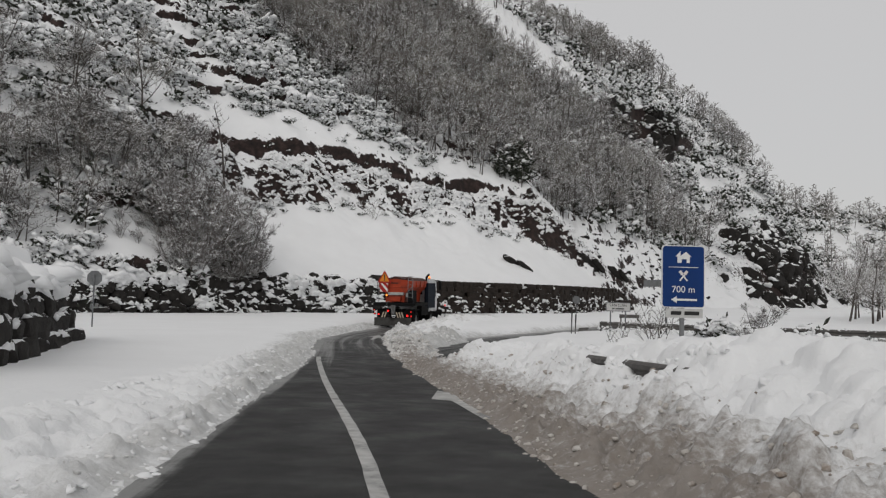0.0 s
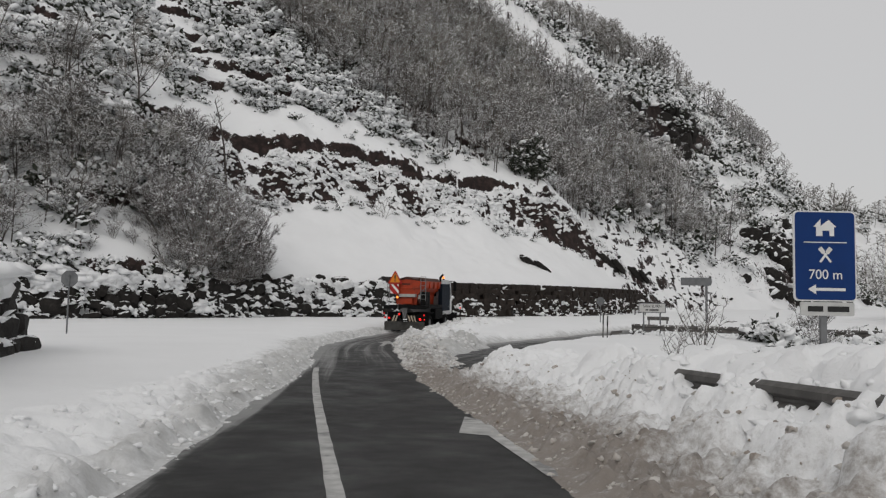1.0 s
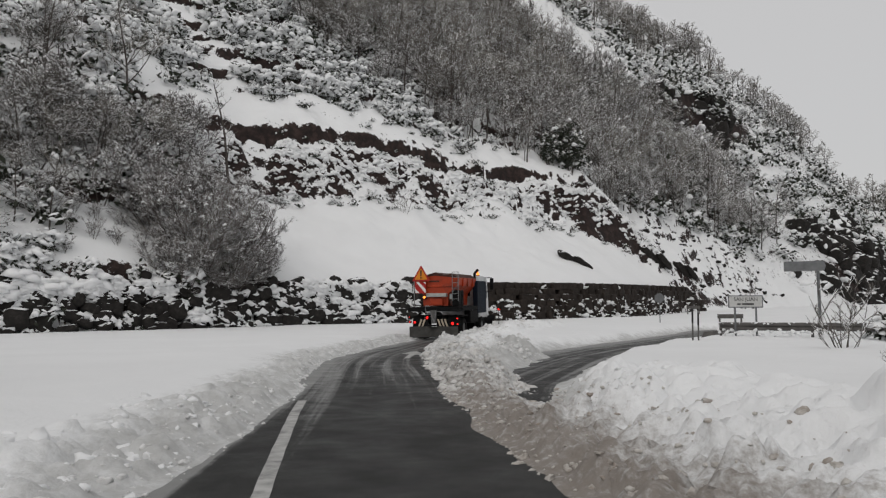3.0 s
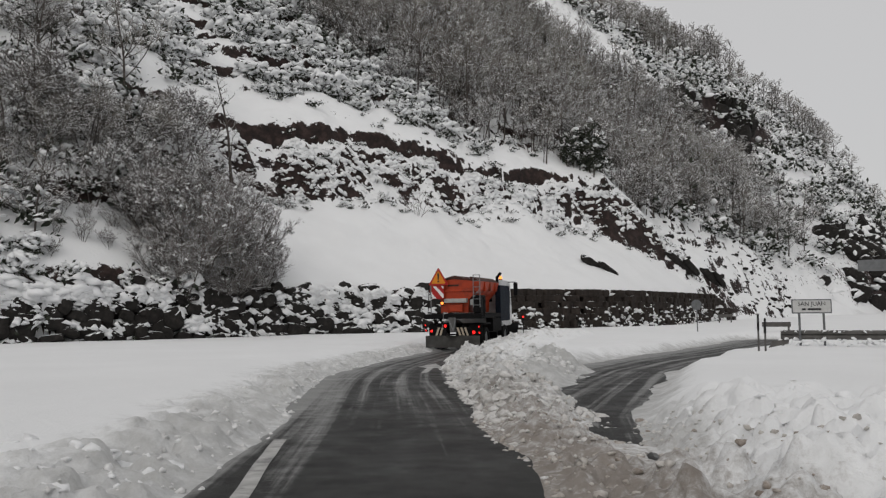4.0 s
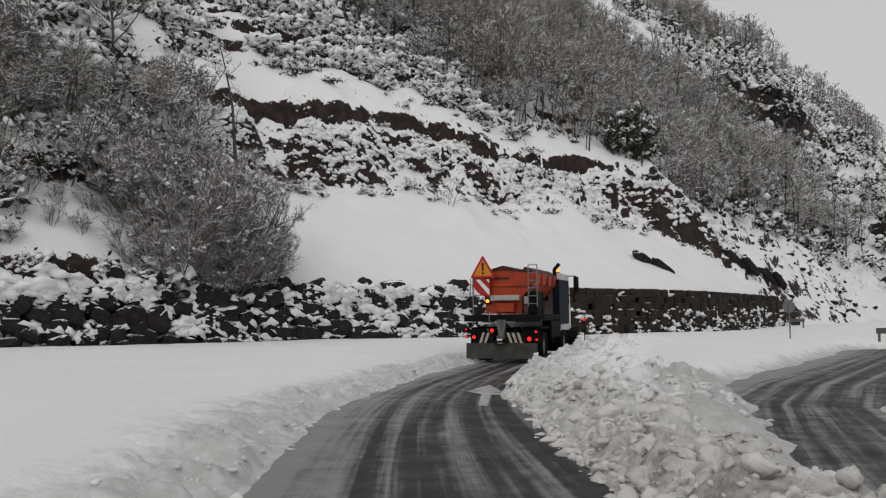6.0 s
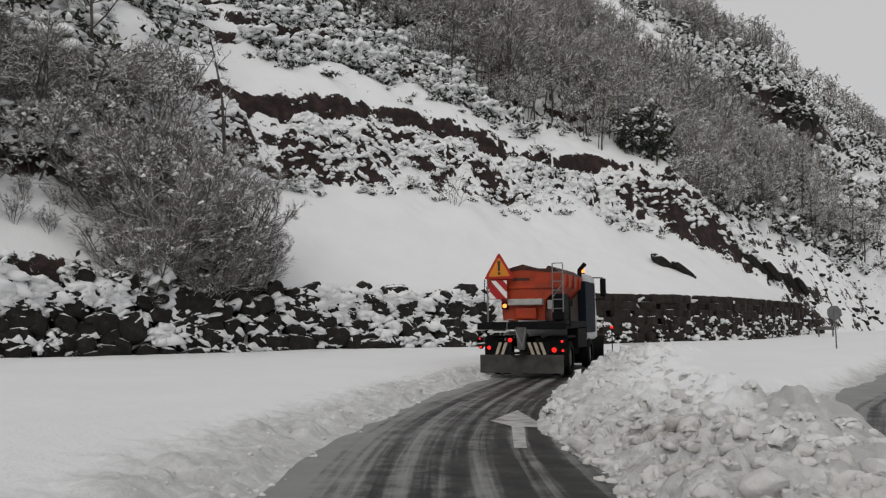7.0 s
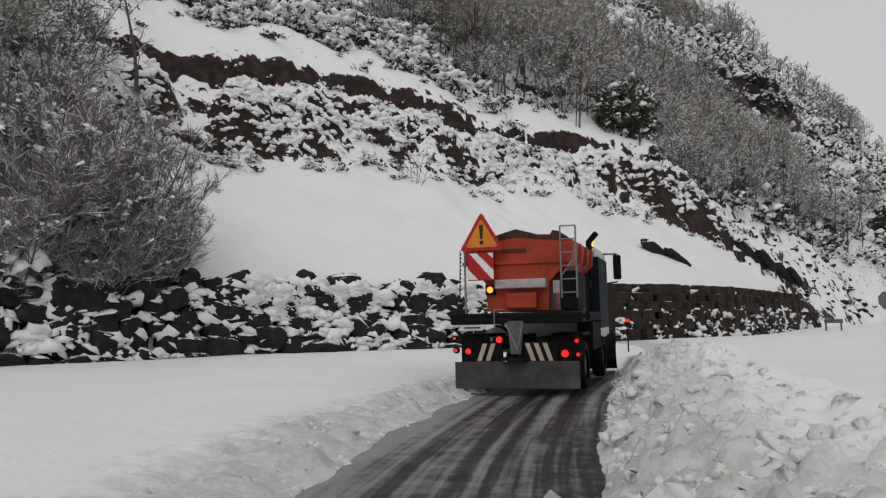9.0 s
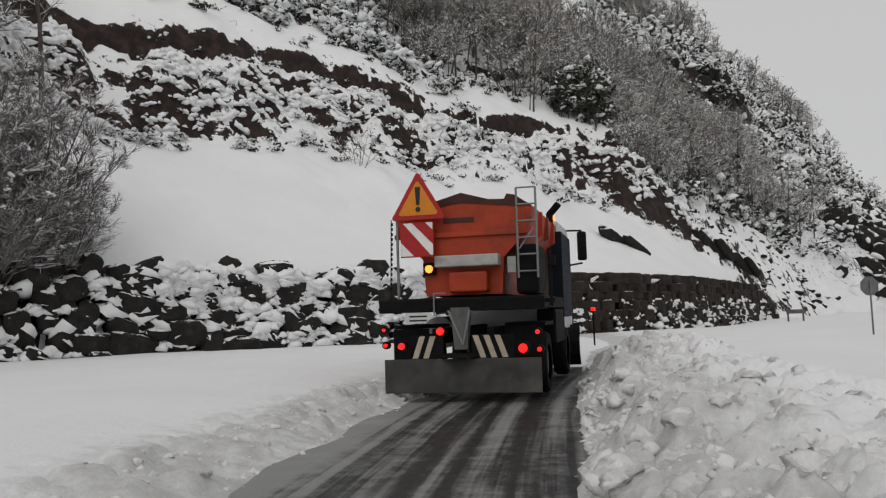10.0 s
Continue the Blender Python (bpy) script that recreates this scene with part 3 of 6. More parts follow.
def strip(name, pts, half, dz, material, label, cat, run=0.0):
    """A paved ribbon along a line of (x, y) points, draped on the road's fall."""
    vs, fs, uvs = [], [], []
    pts = np.array(pts)
    cols = np.linspace(-half, half, 7)
    for k in range(len(pts)):
        d = pts[min(k + 1, len(pts) - 1)] - pts[max(k - 1, 0)]
        d = d / np.hypot(*d)
        if k:
            run += np.hypot(*(pts[k] - pts[k - 1]))
        for c in cols:
            x, y = pts[k][0] + d[1] * c, pts[k][1] - d[0] * c
            vs.append((x, y, float(road_z(y)) + dz))
            uvs.append((c, run))
        if k:
            for j in range(6):
                a = (k - 1) * 7 + j
                fs.append((a, a + 1, a + 8, a + 7))
    ob = mesh_part(name, vs, fs, material, smooth=True)
    lay = ob.data.uv_layers.new(name="UVMap")
    lay.data.foreach_set("uv", np.array([uvs[lp.vertex_index] for lp in ob.data.loops]).ravel())
    return tagged(ob, label, cat, kind="structure")


strip("road", [(float(road_x(y)), y) for y in np.arange(-12, 61, 0.5)], 2.6, 0.0, M_ASPHALT, "wet dark asphalt lane ploughed clear through snow", "road")
SIDE_Y = np.arange(23.5, 64, 0.5)
strip("side_road", [(float(np.interp(y, [p[1] for p in SIDE], [p[0] for p in SIDE])), y) for y in SIDE_Y], 2.6, -0.006, M_ASPHALT, "cleared wet asphalt side road filmed with slush", "road", 42.0)


def painted_line(name, pts, width, label):
    vs, fs = [], []
    for k, (x, y) in enumerate(pts):
        x2, y2 = pts[min(k + 1, len(pts) - 1)]
        x1, y1 = pts[max(k - 1, 0)]
        d = math.hypot(x2 - x1, y2 - y1)
        nx, ny = (y2 - y1) / d, -(x2 - x1) / d
        z = float(road_z(y)) + 0.006
        j = 0.004 * math.sin(k * 2.3)
        vs += [(x - nx * (width / 2 + j), y - ny * (width / 2 + j), z), (x + nx * (width / 2 - j), y + ny * (width / 2 - j), z)]
        if k:
            a = 2 * k - 2
            fs.append((a, a + 1, a + 3, a + 2))
    return tagged(mesh_part(name, vs, fs, M_LINE), label, "road marking", kind="structure")


LINE_X = ([-10, 0, 5.8, 13.3, 16.1, 23, 28], [3.0, 2.5, 2.08, 0.85, 0.32, -0.85, -1.6])
painted_line("centre_line", [(float(eased(y, LINE_X, 4.0)), y) for y in np.arange(-8, 26, 0.5)], 0.14, "worn solid white centre line on wet asphalt")


def road_arrow(outline, cells, label):
    """A bent arrow painted on the lane."""
    ob = mesh_part("road_arrow", [(a, b, float(road_z(b)) + 0.008) for a, b in outline], cells, M_LINE)
    ob.data.polygons.foreach_set("use_smooth", [False] * len(cells))
    return tagged(ob, label, "road marking", "lane arrows", "structure")


road_arrow([(2.37, 16.5), (2.25, 14.7), (2.6, 14.5), (2.96, 11.78), (3.12, 11.79), (2.77, 14.5), (2.68, 16.0)], [(0, 1, 2, 5, 6), (2, 3, 4, 5)], "white bent lane arrow painted on wet asphalt")
road_arrow([(-0.89, 40.9), (-0.57, 40.2), (-0.56, 37.9), (-0.41, 37.9), (-0.39, 40.15), (-0.05, 40.0), (-0.45, 42.6)], [(0, 1, 4, 5, 6), (1, 2, 3, 4)], "half-buried white lane arrow painted on slushy asphalt")


# ---- snow cushions ----
def clump(vs, fs, c, r, rnd, flat=0.7):
    """A ragged pad of snow: domed above, thin and lobed at its rim."""
    base = len(vs)
    n = 8
    turn, long = rnd.uniform(0, 6.283), rnd.uniform(0.8, 1.35)
    ca, sa = math.cos(turn), math.sin(turn)
    lobe = [rnd.uniform(0.5, 1.35) for j in range(n)]
    tx, ty = rnd.gauss(0, 0.3), rnd.gauss(0, 0.3)

    def put(px, py, pz):
        px *= long
        vs.append((c.x + px * ca - py * sa, c.y + px * sa + py * ca, c.z + pz + tx * px + ty * py))

    put(rnd.uniform(-0.25, 0.25) * r, rnd.uniform(-0.25, 0.25) * r, r * flat * rnd.uniform(0.6, 1.0))
    for rr, zz in ((0.55, 0.5), (0.95, -0.3)):
        for j in range(n):
            w = 2 * math.pi * (j + rnd.uniform(-0.3, 0.3)) / n
            k = r * rr * (0.5 + 0.5 * lobe[j]) * rnd.uniform(0.8, 1.2) if rr < 0.9 else r * rr * lobe[j]
            put(k * math.cos(w), k * math.sin(w), r * flat * (zz + rnd.uniform(-0.3, 0.3)))
    put(0, 0, -r * flat * 0.6)
    for j in range(n):
        j2 = (j + 1) % n
        p, q, d, e = base + 1 + j, base + 1 + j2, base + 1 + n + j, base + 1 + n + j2
        fs += [(base, p, q), (p, d, e, q), (d, base + 1 + 2 * n, e)]


# ---- boulder wall along the foot of the hill ----
def boulder_mesh(seed, material, square=0.55, rough=0.11):
    bm = bmesh.new()
    bmesh.ops.create_icosphere(bm, subdivisions=2, radius=0.5)
    for v in bm.verts:
        p = v.co.copy()
        p = Vector([math.copysign(abs(c * 2) ** square, c) / 2 for c in p])      # blocky
        n = noise.noise_vector(p * 2.2 + Vector((seed * 7.1, 0, seed * 3.3)))
        v.co = p + n * rough
    me = bpy.data.meshes.new("boulder")
    bm.to_mesh(me)
    bm.free()
    me.materials.append(material)
    return me


BOULDERS = [boulder_mesh(k, M_ROCK) for k in range(10)]
BLOCKS = [boulder_mesh(k + 30, M_MASONRY, 0.32, 0.075) for k in range(10)]


def boulder_wall():
    wall = empty("boulder_wall", Matrix.Identity(4), "dark dry boulder wall with snow lodged between its stones", "wall", kind="structure")
    rnd = random.Random(4)
    picks, rest = [], {False: ([], []), True: ([], [])}
    u = -30.0
    while u < 101:
        h_top = 2.65 + (0.25 * math.sin(u * 0.7) if u < 61 else 0.0) if u < 97 else 2.65 - (u - 97) * 0.35
        z, row = -0.35, 0
        small = 0.58 if u > 61 else 1.0
        w = rnd.uniform(0.75, 1.25) * small
        while z < h_top:
            hh = rnd.choice((0.4, 0.55, 0.7, 0.95)) * rnd.uniform(0.85, 1.15) if u <= 61 else 0.5
            ww = w * rnd.uniform(0.7, 1.25)
            shift = rnd.uniform(-0.4, 0.4) + (0.4 if row % 2 else 0)
            x, y = on_foot(u + shift, -0.28 + 0.22 * z + rnd.uniform(-0.2, 0.15))
            gz = float(road_z(y)) + 0.32
            x2, y2 = on_foot(u + shift + 0.5, 0)
            x1, y1 = on_foot(u + shift - 0.5, 0)
            ang = math.degrees(math.atan2(y2 - y1, x2 - x1)) + rnd.uniform(-16, 16)
            zz = gz + z + hh / 2
            if zz - hh / 2 < gz + h_top - 0.15:
                lean = 1.0 if u <= 61 else 0.2
                m = pose(x, y, zz, lean * rnd.uniform(-20, 14), lean * rnd.uniform(-26, 26), ang) @ Matrix.Diagonal((ww * (1.08 if u <= 61 else 1.45), rnd.uniform(0.7, 1.1) * small, hh * 1.2, 1))
                picks.append((u, m, rnd.randrange(10)))
            z += hh * 0.93
            row += 1
        u += w * 0.9
    near = sorted(picks, key=lambda p: abs(p[0] - 52))
    for k, (u, m, i) in enumerate(near):
        if k < 300:
            ob = new("boulder", (BOULDERS if u < 61 else BLOCKS)[i])
            ob.parent, ob.matrix_world = wall, m
        else:
            vs, fs = rest[u >= 61]
            base = len(vs)
            stone = (BOULDERS if u < 61 else BLOCKS)[i]
            vs += [tuple(m @ v.co) for v in stone.vertices]
            fs += [tuple(base + j for j in p.vertices) for p in stone.polygons]
    for far in (False, True):
        tagged(mesh_part("outer_boulders", *rest[far], M_MASONRY if far else M_ROCK, wall), kind="stuff")


boulder_wall()


def lodged_snow():
    """Slabs and cushions of snow caught on the face of the wall."""
    rnd = random.Random(14)
    vs, fs = [], []
    for k in range(900):
        u = rnd.uniform(-10, 99)
        if rnd.random() > np.interp(u, [-10, 30, 32, 37.5, 39, 46, 56, 58, 74, 76, 99], [0.7, 0.7, 0.2, 0.2, 0.8, 0.9, 0.75, 0.55, 0.8, 1.0, 1.0]):
            continue
        z = 2.4 * rnd.random() ** 1.1 if u < 58 else 1.7 * rnd.random() ** 1.6
        run, n = rnd.gauss(0, 0.35), rnd.randint(1, 8)
        size = rnd.uniform(0.12, 0.34) if u < 58 else rnd.uniform(0.08, 0.19)
        for q in range(n):
            da = (q - n / 2) * size * rnd.uniform(0.7, 1.1)
            uu, zz = u + da, max(0, z + da * run + rnd.gauss(0, 0.05))
            x, y = on_foot(uu, -0.60 + 0.22 * zz + rnd.uniform(-0.05, 0.12))
            clump(vs, fs, Vector((x, y, float(road_z(y)) + 0.4 + zz)), size * rnd.uniform(0.7, 1.4), rnd, rnd.uniform(0.45, 0.9))
    for k in range(260):
        u = rnd.uniform(20, 98)
        x, y = on_foot(u, rnd.uniform(-0.15, 0.5) if u < 58 else rnd.uniform(0.55, 1.0))
        clump(vs, fs, Vector((x, y, float(road_z(y)) + 0.32 + 2.6 + (0.25 * math.sin(u * 0.7) if u < 61 else 0.05) + rnd.uniform(-0.35, -0.05))), rnd.uniform(0.3, 0.65), rnd, 0.5)
    for k in range(170):        # deep drift on the wall's top where it nears the road
        u = rnd.uniform(16, 35)
        x, y = on_foot(u, rnd.uniform(-0.35, 1.0))
        clump(vs, fs, Vector((x, y, float(road_z(y)) + 2.85 + rnd.uniform(-0.3, 0.8 if u > 29 else 0.35))), rnd.uniform(0.35, 0.8), rnd, 0.5)
    for k in range(90):         # tongues that slid down from the slope above
        u, z, lean = rnd.choice((rnd.uniform(46, 58), rnd.uniform(29, 37.5))), rnd.uniform(2.3, 2.9), rnd.uniform(-0.9, 0.9)
        fall = rnd.uniform(0.3, 1.5) * (1.0 if u > 40 else 0.6)
        for q in range(12):
            f = q / 11
            zz = z - fall * f
            x, y = on_foot(u + lean * f + rnd.gauss(0, 0.12), -0.62 + 0.22 * zz)
            clump(vs, fs, Vector((x, y, float(road_z(y)) + 0.36 + zz)), rnd.uniform(0.24, 0.5) * (1.1 - 0.5 * f), rnd, 0.6)
    tagged(mesh_part("lodged_snow", vs, fs, M_SNOW, None, True), "pockets of snow lodged between dark wall boulders", "snow", kind="stuff")


def roadside_wall():
    wall = empty("roadside_stone_wall", Matrix.Identity(4), "low dark stone retaining wall capped with deep snow", "wall", kind="structure")
    rnd = random.Random(9)
    vs, fs = [], []
    row, z = 0, -0.1
    while z < 1.7:
        hh = rnd.uniform(0.42, 0.6)
        y = 12.3 + rnd.uniform(0, 0.8)
        while y < 24.8:
            w = rnd.uniform(0.8, 1.6)
            x = float(np.interp(y + w / 2, [0, 15.5, 24.6], [-3.4, -6.0, -8.7]))
            gz = float(road_z(y)) + 0.25
            m = pose(x - 0.22 * z + rnd.uniform(-0.1, 0.1), y + w / 2, gz + z + hh / 2, rnd.uniform(-12, 12), rnd.uniform(-12, 14), 106 + rnd.uniform(-12, 12))
            ob = new("boulder", BOULDERS[rnd.randrange(10)])
            ob.parent, ob.matrix_world = wall, m @ Matrix.Diagonal((w * 1.1, 0.8, hh * rnd.uniform(1.1, 1.45), 1))
            for q in range(2):
                clump(vs, fs, Vector((x - 0.22 * z + 0.25 + rnd.uniform(-0.1, 0.12), y + rnd.uniform(0, w), gz + z + rnd.uniform(0.0, 0.1))), rnd.uniform(0.1, 0.24), rnd, 0.5)
            y += w
        z += hh * 0.9
        row += 1
    for k in range(120):
        y = rnd.uniform(12.3, 24.9)
        x = float(np.interp(y, [0, 15.5, 24.6], [-3.4, -6.0, -8.7])) - rnd.uniform(0.05, 0.7)
        clump(vs, fs, Vector((x, y, float(road_z(y)) + rnd.uniform(1.9, 2.3))), rnd.uniform(0.3, 0.7), rnd, 0.55)
    tagged(mesh_part("wall_snow", vs, fs, M_SNOW, None, True), "snow capping the low stone wall", "snow", kind="stuff")


roadside_wall()
lodged_snow()


# ---- plants ----
def tube(vs, fs, pts, radii, n=3):
    base = len(vs)
    for k, (p, r) in enumerate(zip(pts, radii)):
        d = (pts[min(k + 1, len(pts) - 1)] - pts[max(k - 1, 0)]).normalized()
        a = d.orthogonal().normalized()
        b = d.cross(a)
        for j in range(n):
            w = 2 * math.pi * j / n
            vs.append(tuple(p + a * (r * math.cos(w)) + b * (r * math.sin(w))))
        if k:
            q = base + (k - 1) * n
            for j in range(n):
                fs.append((q + j, q + (j + 1) % n, q + n + (j + 1) % n, q + n + j))


def grow(rnd, start, way, length, radius, bits, wild, lift):
    pts, rad = [start.copy()], [radius]
    p, d = start.copy(), way.normalized()
    for k in range(bits):
        d = (d + Vector((rnd.uniform(-wild, wild), rnd.uniform(-wild, wild), rnd.uniform(-wild, wild) + lift))).normalized()
        p = p + d * (length / bits)
        pts.append(p.copy())
        rad.append(radius * (1 - 0.75 * (k + 1) / bits))
    return pts, rad


def ribbon(vs, fs, a, b, r, rnd):
    """A hair-thin end of a twig."""
    d = (b - a).normalized()
    w = d.cross(Vector((rnd.gauss(0, 1), rnd.gauss(0, 1), rnd.gauss(0, 1)))).normalized() * r
    i = len(vs)
    vs += [tuple(a - w), tuple(a + w), tuple(b + w * 0.5), tuple(b - w * 0.5)]
    fs.append((i, i + 1, i + 2, i + 3))


def bare_tree_meshes(seed, height, stems=1, limbs=14, branches=6, twigs=5, spread_out=0.55, droop=0.02, twig_r=0.016, low=0.22, lift=0.10):
    rnd = random.Random(seed)
    tv, tf, cv, cf = [], [], [], []
    for st in range(stems):
        lean = Vector((rnd.uniform(-1, 1), rnd.uniform(-1, 1), 0)) * (0.08 if stems == 1 else 0.62)
        hh = height * rnd.uniform(0.75, 1.0) if stems > 1 else height
        pts, rad = grow(rnd, Vector((lean.x * 0.3, lean.y * 0.3, -0.4)), lean + Vector((0, 0, 1)), hh + 0.4, height * (0.016 if stems == 1 else 0.010), 7, 0.09, 0.03)
        tube(tv, tf, pts, rad, 6)
        for i in range(limbs):
            f = rnd.uniform(low, 0.97)
            k = min(int(f * 7), 6)
            at = pts[k].lerp(pts[k + 1], f * 7 - k)
            ang = rnd.uniform(0, 2 * math.pi)
            out = Vector((math.cos(ang), math.sin(ang), rnd.uniform(0.3, 1.1)))
            ln = hh * spread_out * (1.12 - f) * rnd.uniform(0.6, 1.1) + 0.4
            lp, lr = grow(rnd, at, out, ln, max(0.02, rad[k] * 0.5), 4, 0.2, lift)
            tube(tv, tf, lp, lr, 4)
            for j in range(branches):
                g = rnd.uniform(0.25, 1.0)
                kk = min(int(g * 4), 3)
                bp = lp[kk].lerp(lp[kk + 1], g * 4 - kk)
                bd = (lp[kk + 1] - lp[kk]).normalized() + Vector((rnd.uniform(-1, 1), rnd.uniform(-1, 1), rnd.uniform(-0.5, 0.9)))
                bl = ln * rnd.uniform(0.25, 0.5) + 0.15
                pp, pr = grow(rnd, bp, bd, bl, twig_r * 1.3, 2, 0.3, 0.05)
                tube(cv, cf, pp, pr, 3)
                for q in range(twigs):
                    w = rnd.uniform(0.2, 1.0)
                    a = pp[0].lerp(pp[-1], w)
                    td = bd.normalized() + Vector((rnd.uniform(-1, 1), rnd.uniform(-1, 1), rnd.uniform(-0.6, 0.8) - droop))
                    b = a + td.normalized() * bl * rnd.uniform(0.35, 0.8)
                    ribbon(cv, cf, a, b, twig_r * 1.15, rnd)
    return tv, tf, cv, cf


def bare_tree(name, seed, height, label, load=0, **kw):
    tv, tf, cv, cf = bare_tree_meshes(seed, height, **kw)
    ob = tagged(new(name), label, "tree" if "tree" in name else "shrub")
    mesh_part("trunk", tv, tf, M_BARK, ob, True)
    mesh_part("crown", cv, cf, M_LADEN if load else M_TWIG, ob)
    if load:
        rnd = random.Random(seed)
        wv, wf = [], []
        low = [v for v in cv if v[2] < height * 0.8]
        for k in range(load):
            p = Vector(low[rnd.randrange(len(low))])
            for q in range(rnd.randint(1, 4)):
                clump(wv, wf, p + Vector((rnd.gauss(0, 0.16), rnd.gauss(0, 0.16), rnd.gauss(0, 0.07))), rnd.uniform(0.03, 0.09) * height / 4, rnd, 0.7)
        tagged(mesh_part("snow_load", wv, wf, M_SNOW, ob, True), kind="stuff")
    return ob


def snowy_shrub(seed, r, h, label, load=46, leaves=190, name="snowy_shrub"):
    rnd = random.Random(seed)
    ob = tagged(new(name), label, "shrub")
    sv, sf, lv, lf, wv, wf = [], [], [], [], [], []
    spots = []
    for k in range(11):
        ang, up_ = rnd.uniform(0, 6.28), rnd.uniform(0.25, 1)
        rr = r * math.sqrt(rnd.random()) * (1.05 - 0.55 * up_)
        tip = Vector((rr * math.cos(ang), rr * math.sin(ang), h * up_))
        tube(sv, sf, [Vector((tip.x * 0.15, tip.y * 0.15, -0.3)), tip * 0.55 + Vector((0, 0, 0.1)), tip], [0.04, 0.025, 0.012], 4)
        spots.append((tip, r * rnd.uniform(0.3, 0.5)))
        spots.append((tip * 0.6, r * rnd.uniform(0.3, 0.45)))
    for k in range(leaves):
        c, q = spots[rnd.randrange(len(spots))]
        p = c + Vector((rnd.gauss(0, 0.5), rnd.gauss(0, 0.5), rnd.gauss(0, 0.4))) * q
        p.z = max(p.z, 0.02)
        a = Vector((rnd.gauss(0, 1), rnd.gauss(0, 1), rnd.gauss(0, 0.7))).normalized()
        b = a.cross(Vector((rnd.gauss(0, 1), rnd.gauss(0, 1), rnd.gauss(0, 1)))).normalized()
        w = rnd.uniform(0.10, 0.24) * (0.6 + 0.4 * r)
        i = len(lv)
        lv += [tuple(p - a * w), tuple(p - b * w * 0.4), tuple(p + a * w), tuple(p + b * w * 0.4)]
        lf.append((i, i + 1, i + 2, i + 3))
    for k in range(load):
        c, q = spots[rnd.randrange(len(spots))]
        p = c + Vector((rnd.gauss(0, 0.5) * q, rnd.gauss(0, 0.5) * q, abs(rnd.gauss(0.25, 0.35)) * q))
        clump(wv, wf, p, rnd.choice((rnd.uniform(0.06, 0.16), rnd.uniform(0.12, 0.34))) * (0.5 + 0.5 * r), rnd)
    mesh_part("stem", sv, sf, M_BARK, ob)
    tagged(mesh_part("foliage", lv, lf, M_LEAF, ob), kind="stuff")
    tagged(mesh_part("snow_load", wv, wf, M_SNOW, ob, True), kind="stuff")
    return ob


def settle(x, y, down=0.15, turn=0.0, size=1.0):
    return pose(x, y, ground_at(x, y) - down, 0, 0, turn) @ Matrix.Diagonal((size, size, size, 1))


def place_all(models, spots, group):
    """Puts a copy of one of the models at each (x, y, size)."""
    rnd = random.Random(len(spots))
    xs, ys = np.array([p[0] for p in spots]), np.array([p[1] for p in spots])
    zs = land(xs, ys)
    for (x, y, size), z in zip(spots, zs):
        src = models[rnd.randrange(len(models))]
        ob = copy_thing(src, pose(x, y, float(z) - 0.15 * size, rnd.uniform(-5, 5), rnd.uniform(-5, 5), rnd.uniform(0, 360)))
        ob.scale = (size * rnd.uniform(0.9, 1.1), size * rnd.uniform(0.9, 1.1), size * rnd.uniform(0.85, 1.15))
        ob["group"] = group


def scatter(seed, count, u0, u1, s0, s1, lo, hi, keep=lambda u, s: True):
    rnd = random.Random(seed)
    out = []
    while len(out) < count:
        u, s = rnd.uniform(u0, u1), rnd.uniform(s0, s1)
        if keep(u, s):
            x, y = on_foot(u, s)
            out.append((x, y, rnd.uniform(lo, hi)))
    return out


def join_stuff(name, models, spots, label, cat, seed):
    """One object out of many copies of light models, each a list of (verts, faces, slot)."""
    rnd = random.Random(seed)
    xs, ys = np.array([p[0] for p in spots]), np.array([p[1] for p in spots])
    zs = land(xs, ys)
    vs, fs, slots, n = [], [], [], 0
    for (x, y, size), z in zip(spots, zs):
        a, k = rnd.uniform(0, 6.283), size * np.array([rnd.uniform(0.9, 1.1), rnd.uniform(0.9, 1.1), rnd.uniform(0.85, 1.15)])
        c, d = math.cos(a), math.sin(a)
        for verts, faces, slot in models[rnd.randrange(len(models))]:
            v = verts * k
            vs.append(np.stack([v[:, 0] * c - v[:, 1] * d + x, v[:, 0] * d + v[:, 1] * c + y, v[:, 2] + z - 0.15 * size], 1))
            fs += [tuple(n + q for q in f) for f in faces]
            slots += [slot] * len(faces)
            n += len(verts)
    me = bpy.data.meshes.new(name)
    me.from_pydata(np.concatenate(vs), [], fs)
    for m in (M_BARK, M_TWIG, M_LEAF, M_SNOW):
        me.materials.append(m)
    me.polygons.foreach_set("material_index", slots)
    me.polygons.foreach_set("use_smooth", [s == 3 for s in slots])
    return tagged(new(name, me), label, cat, kind="stuff")


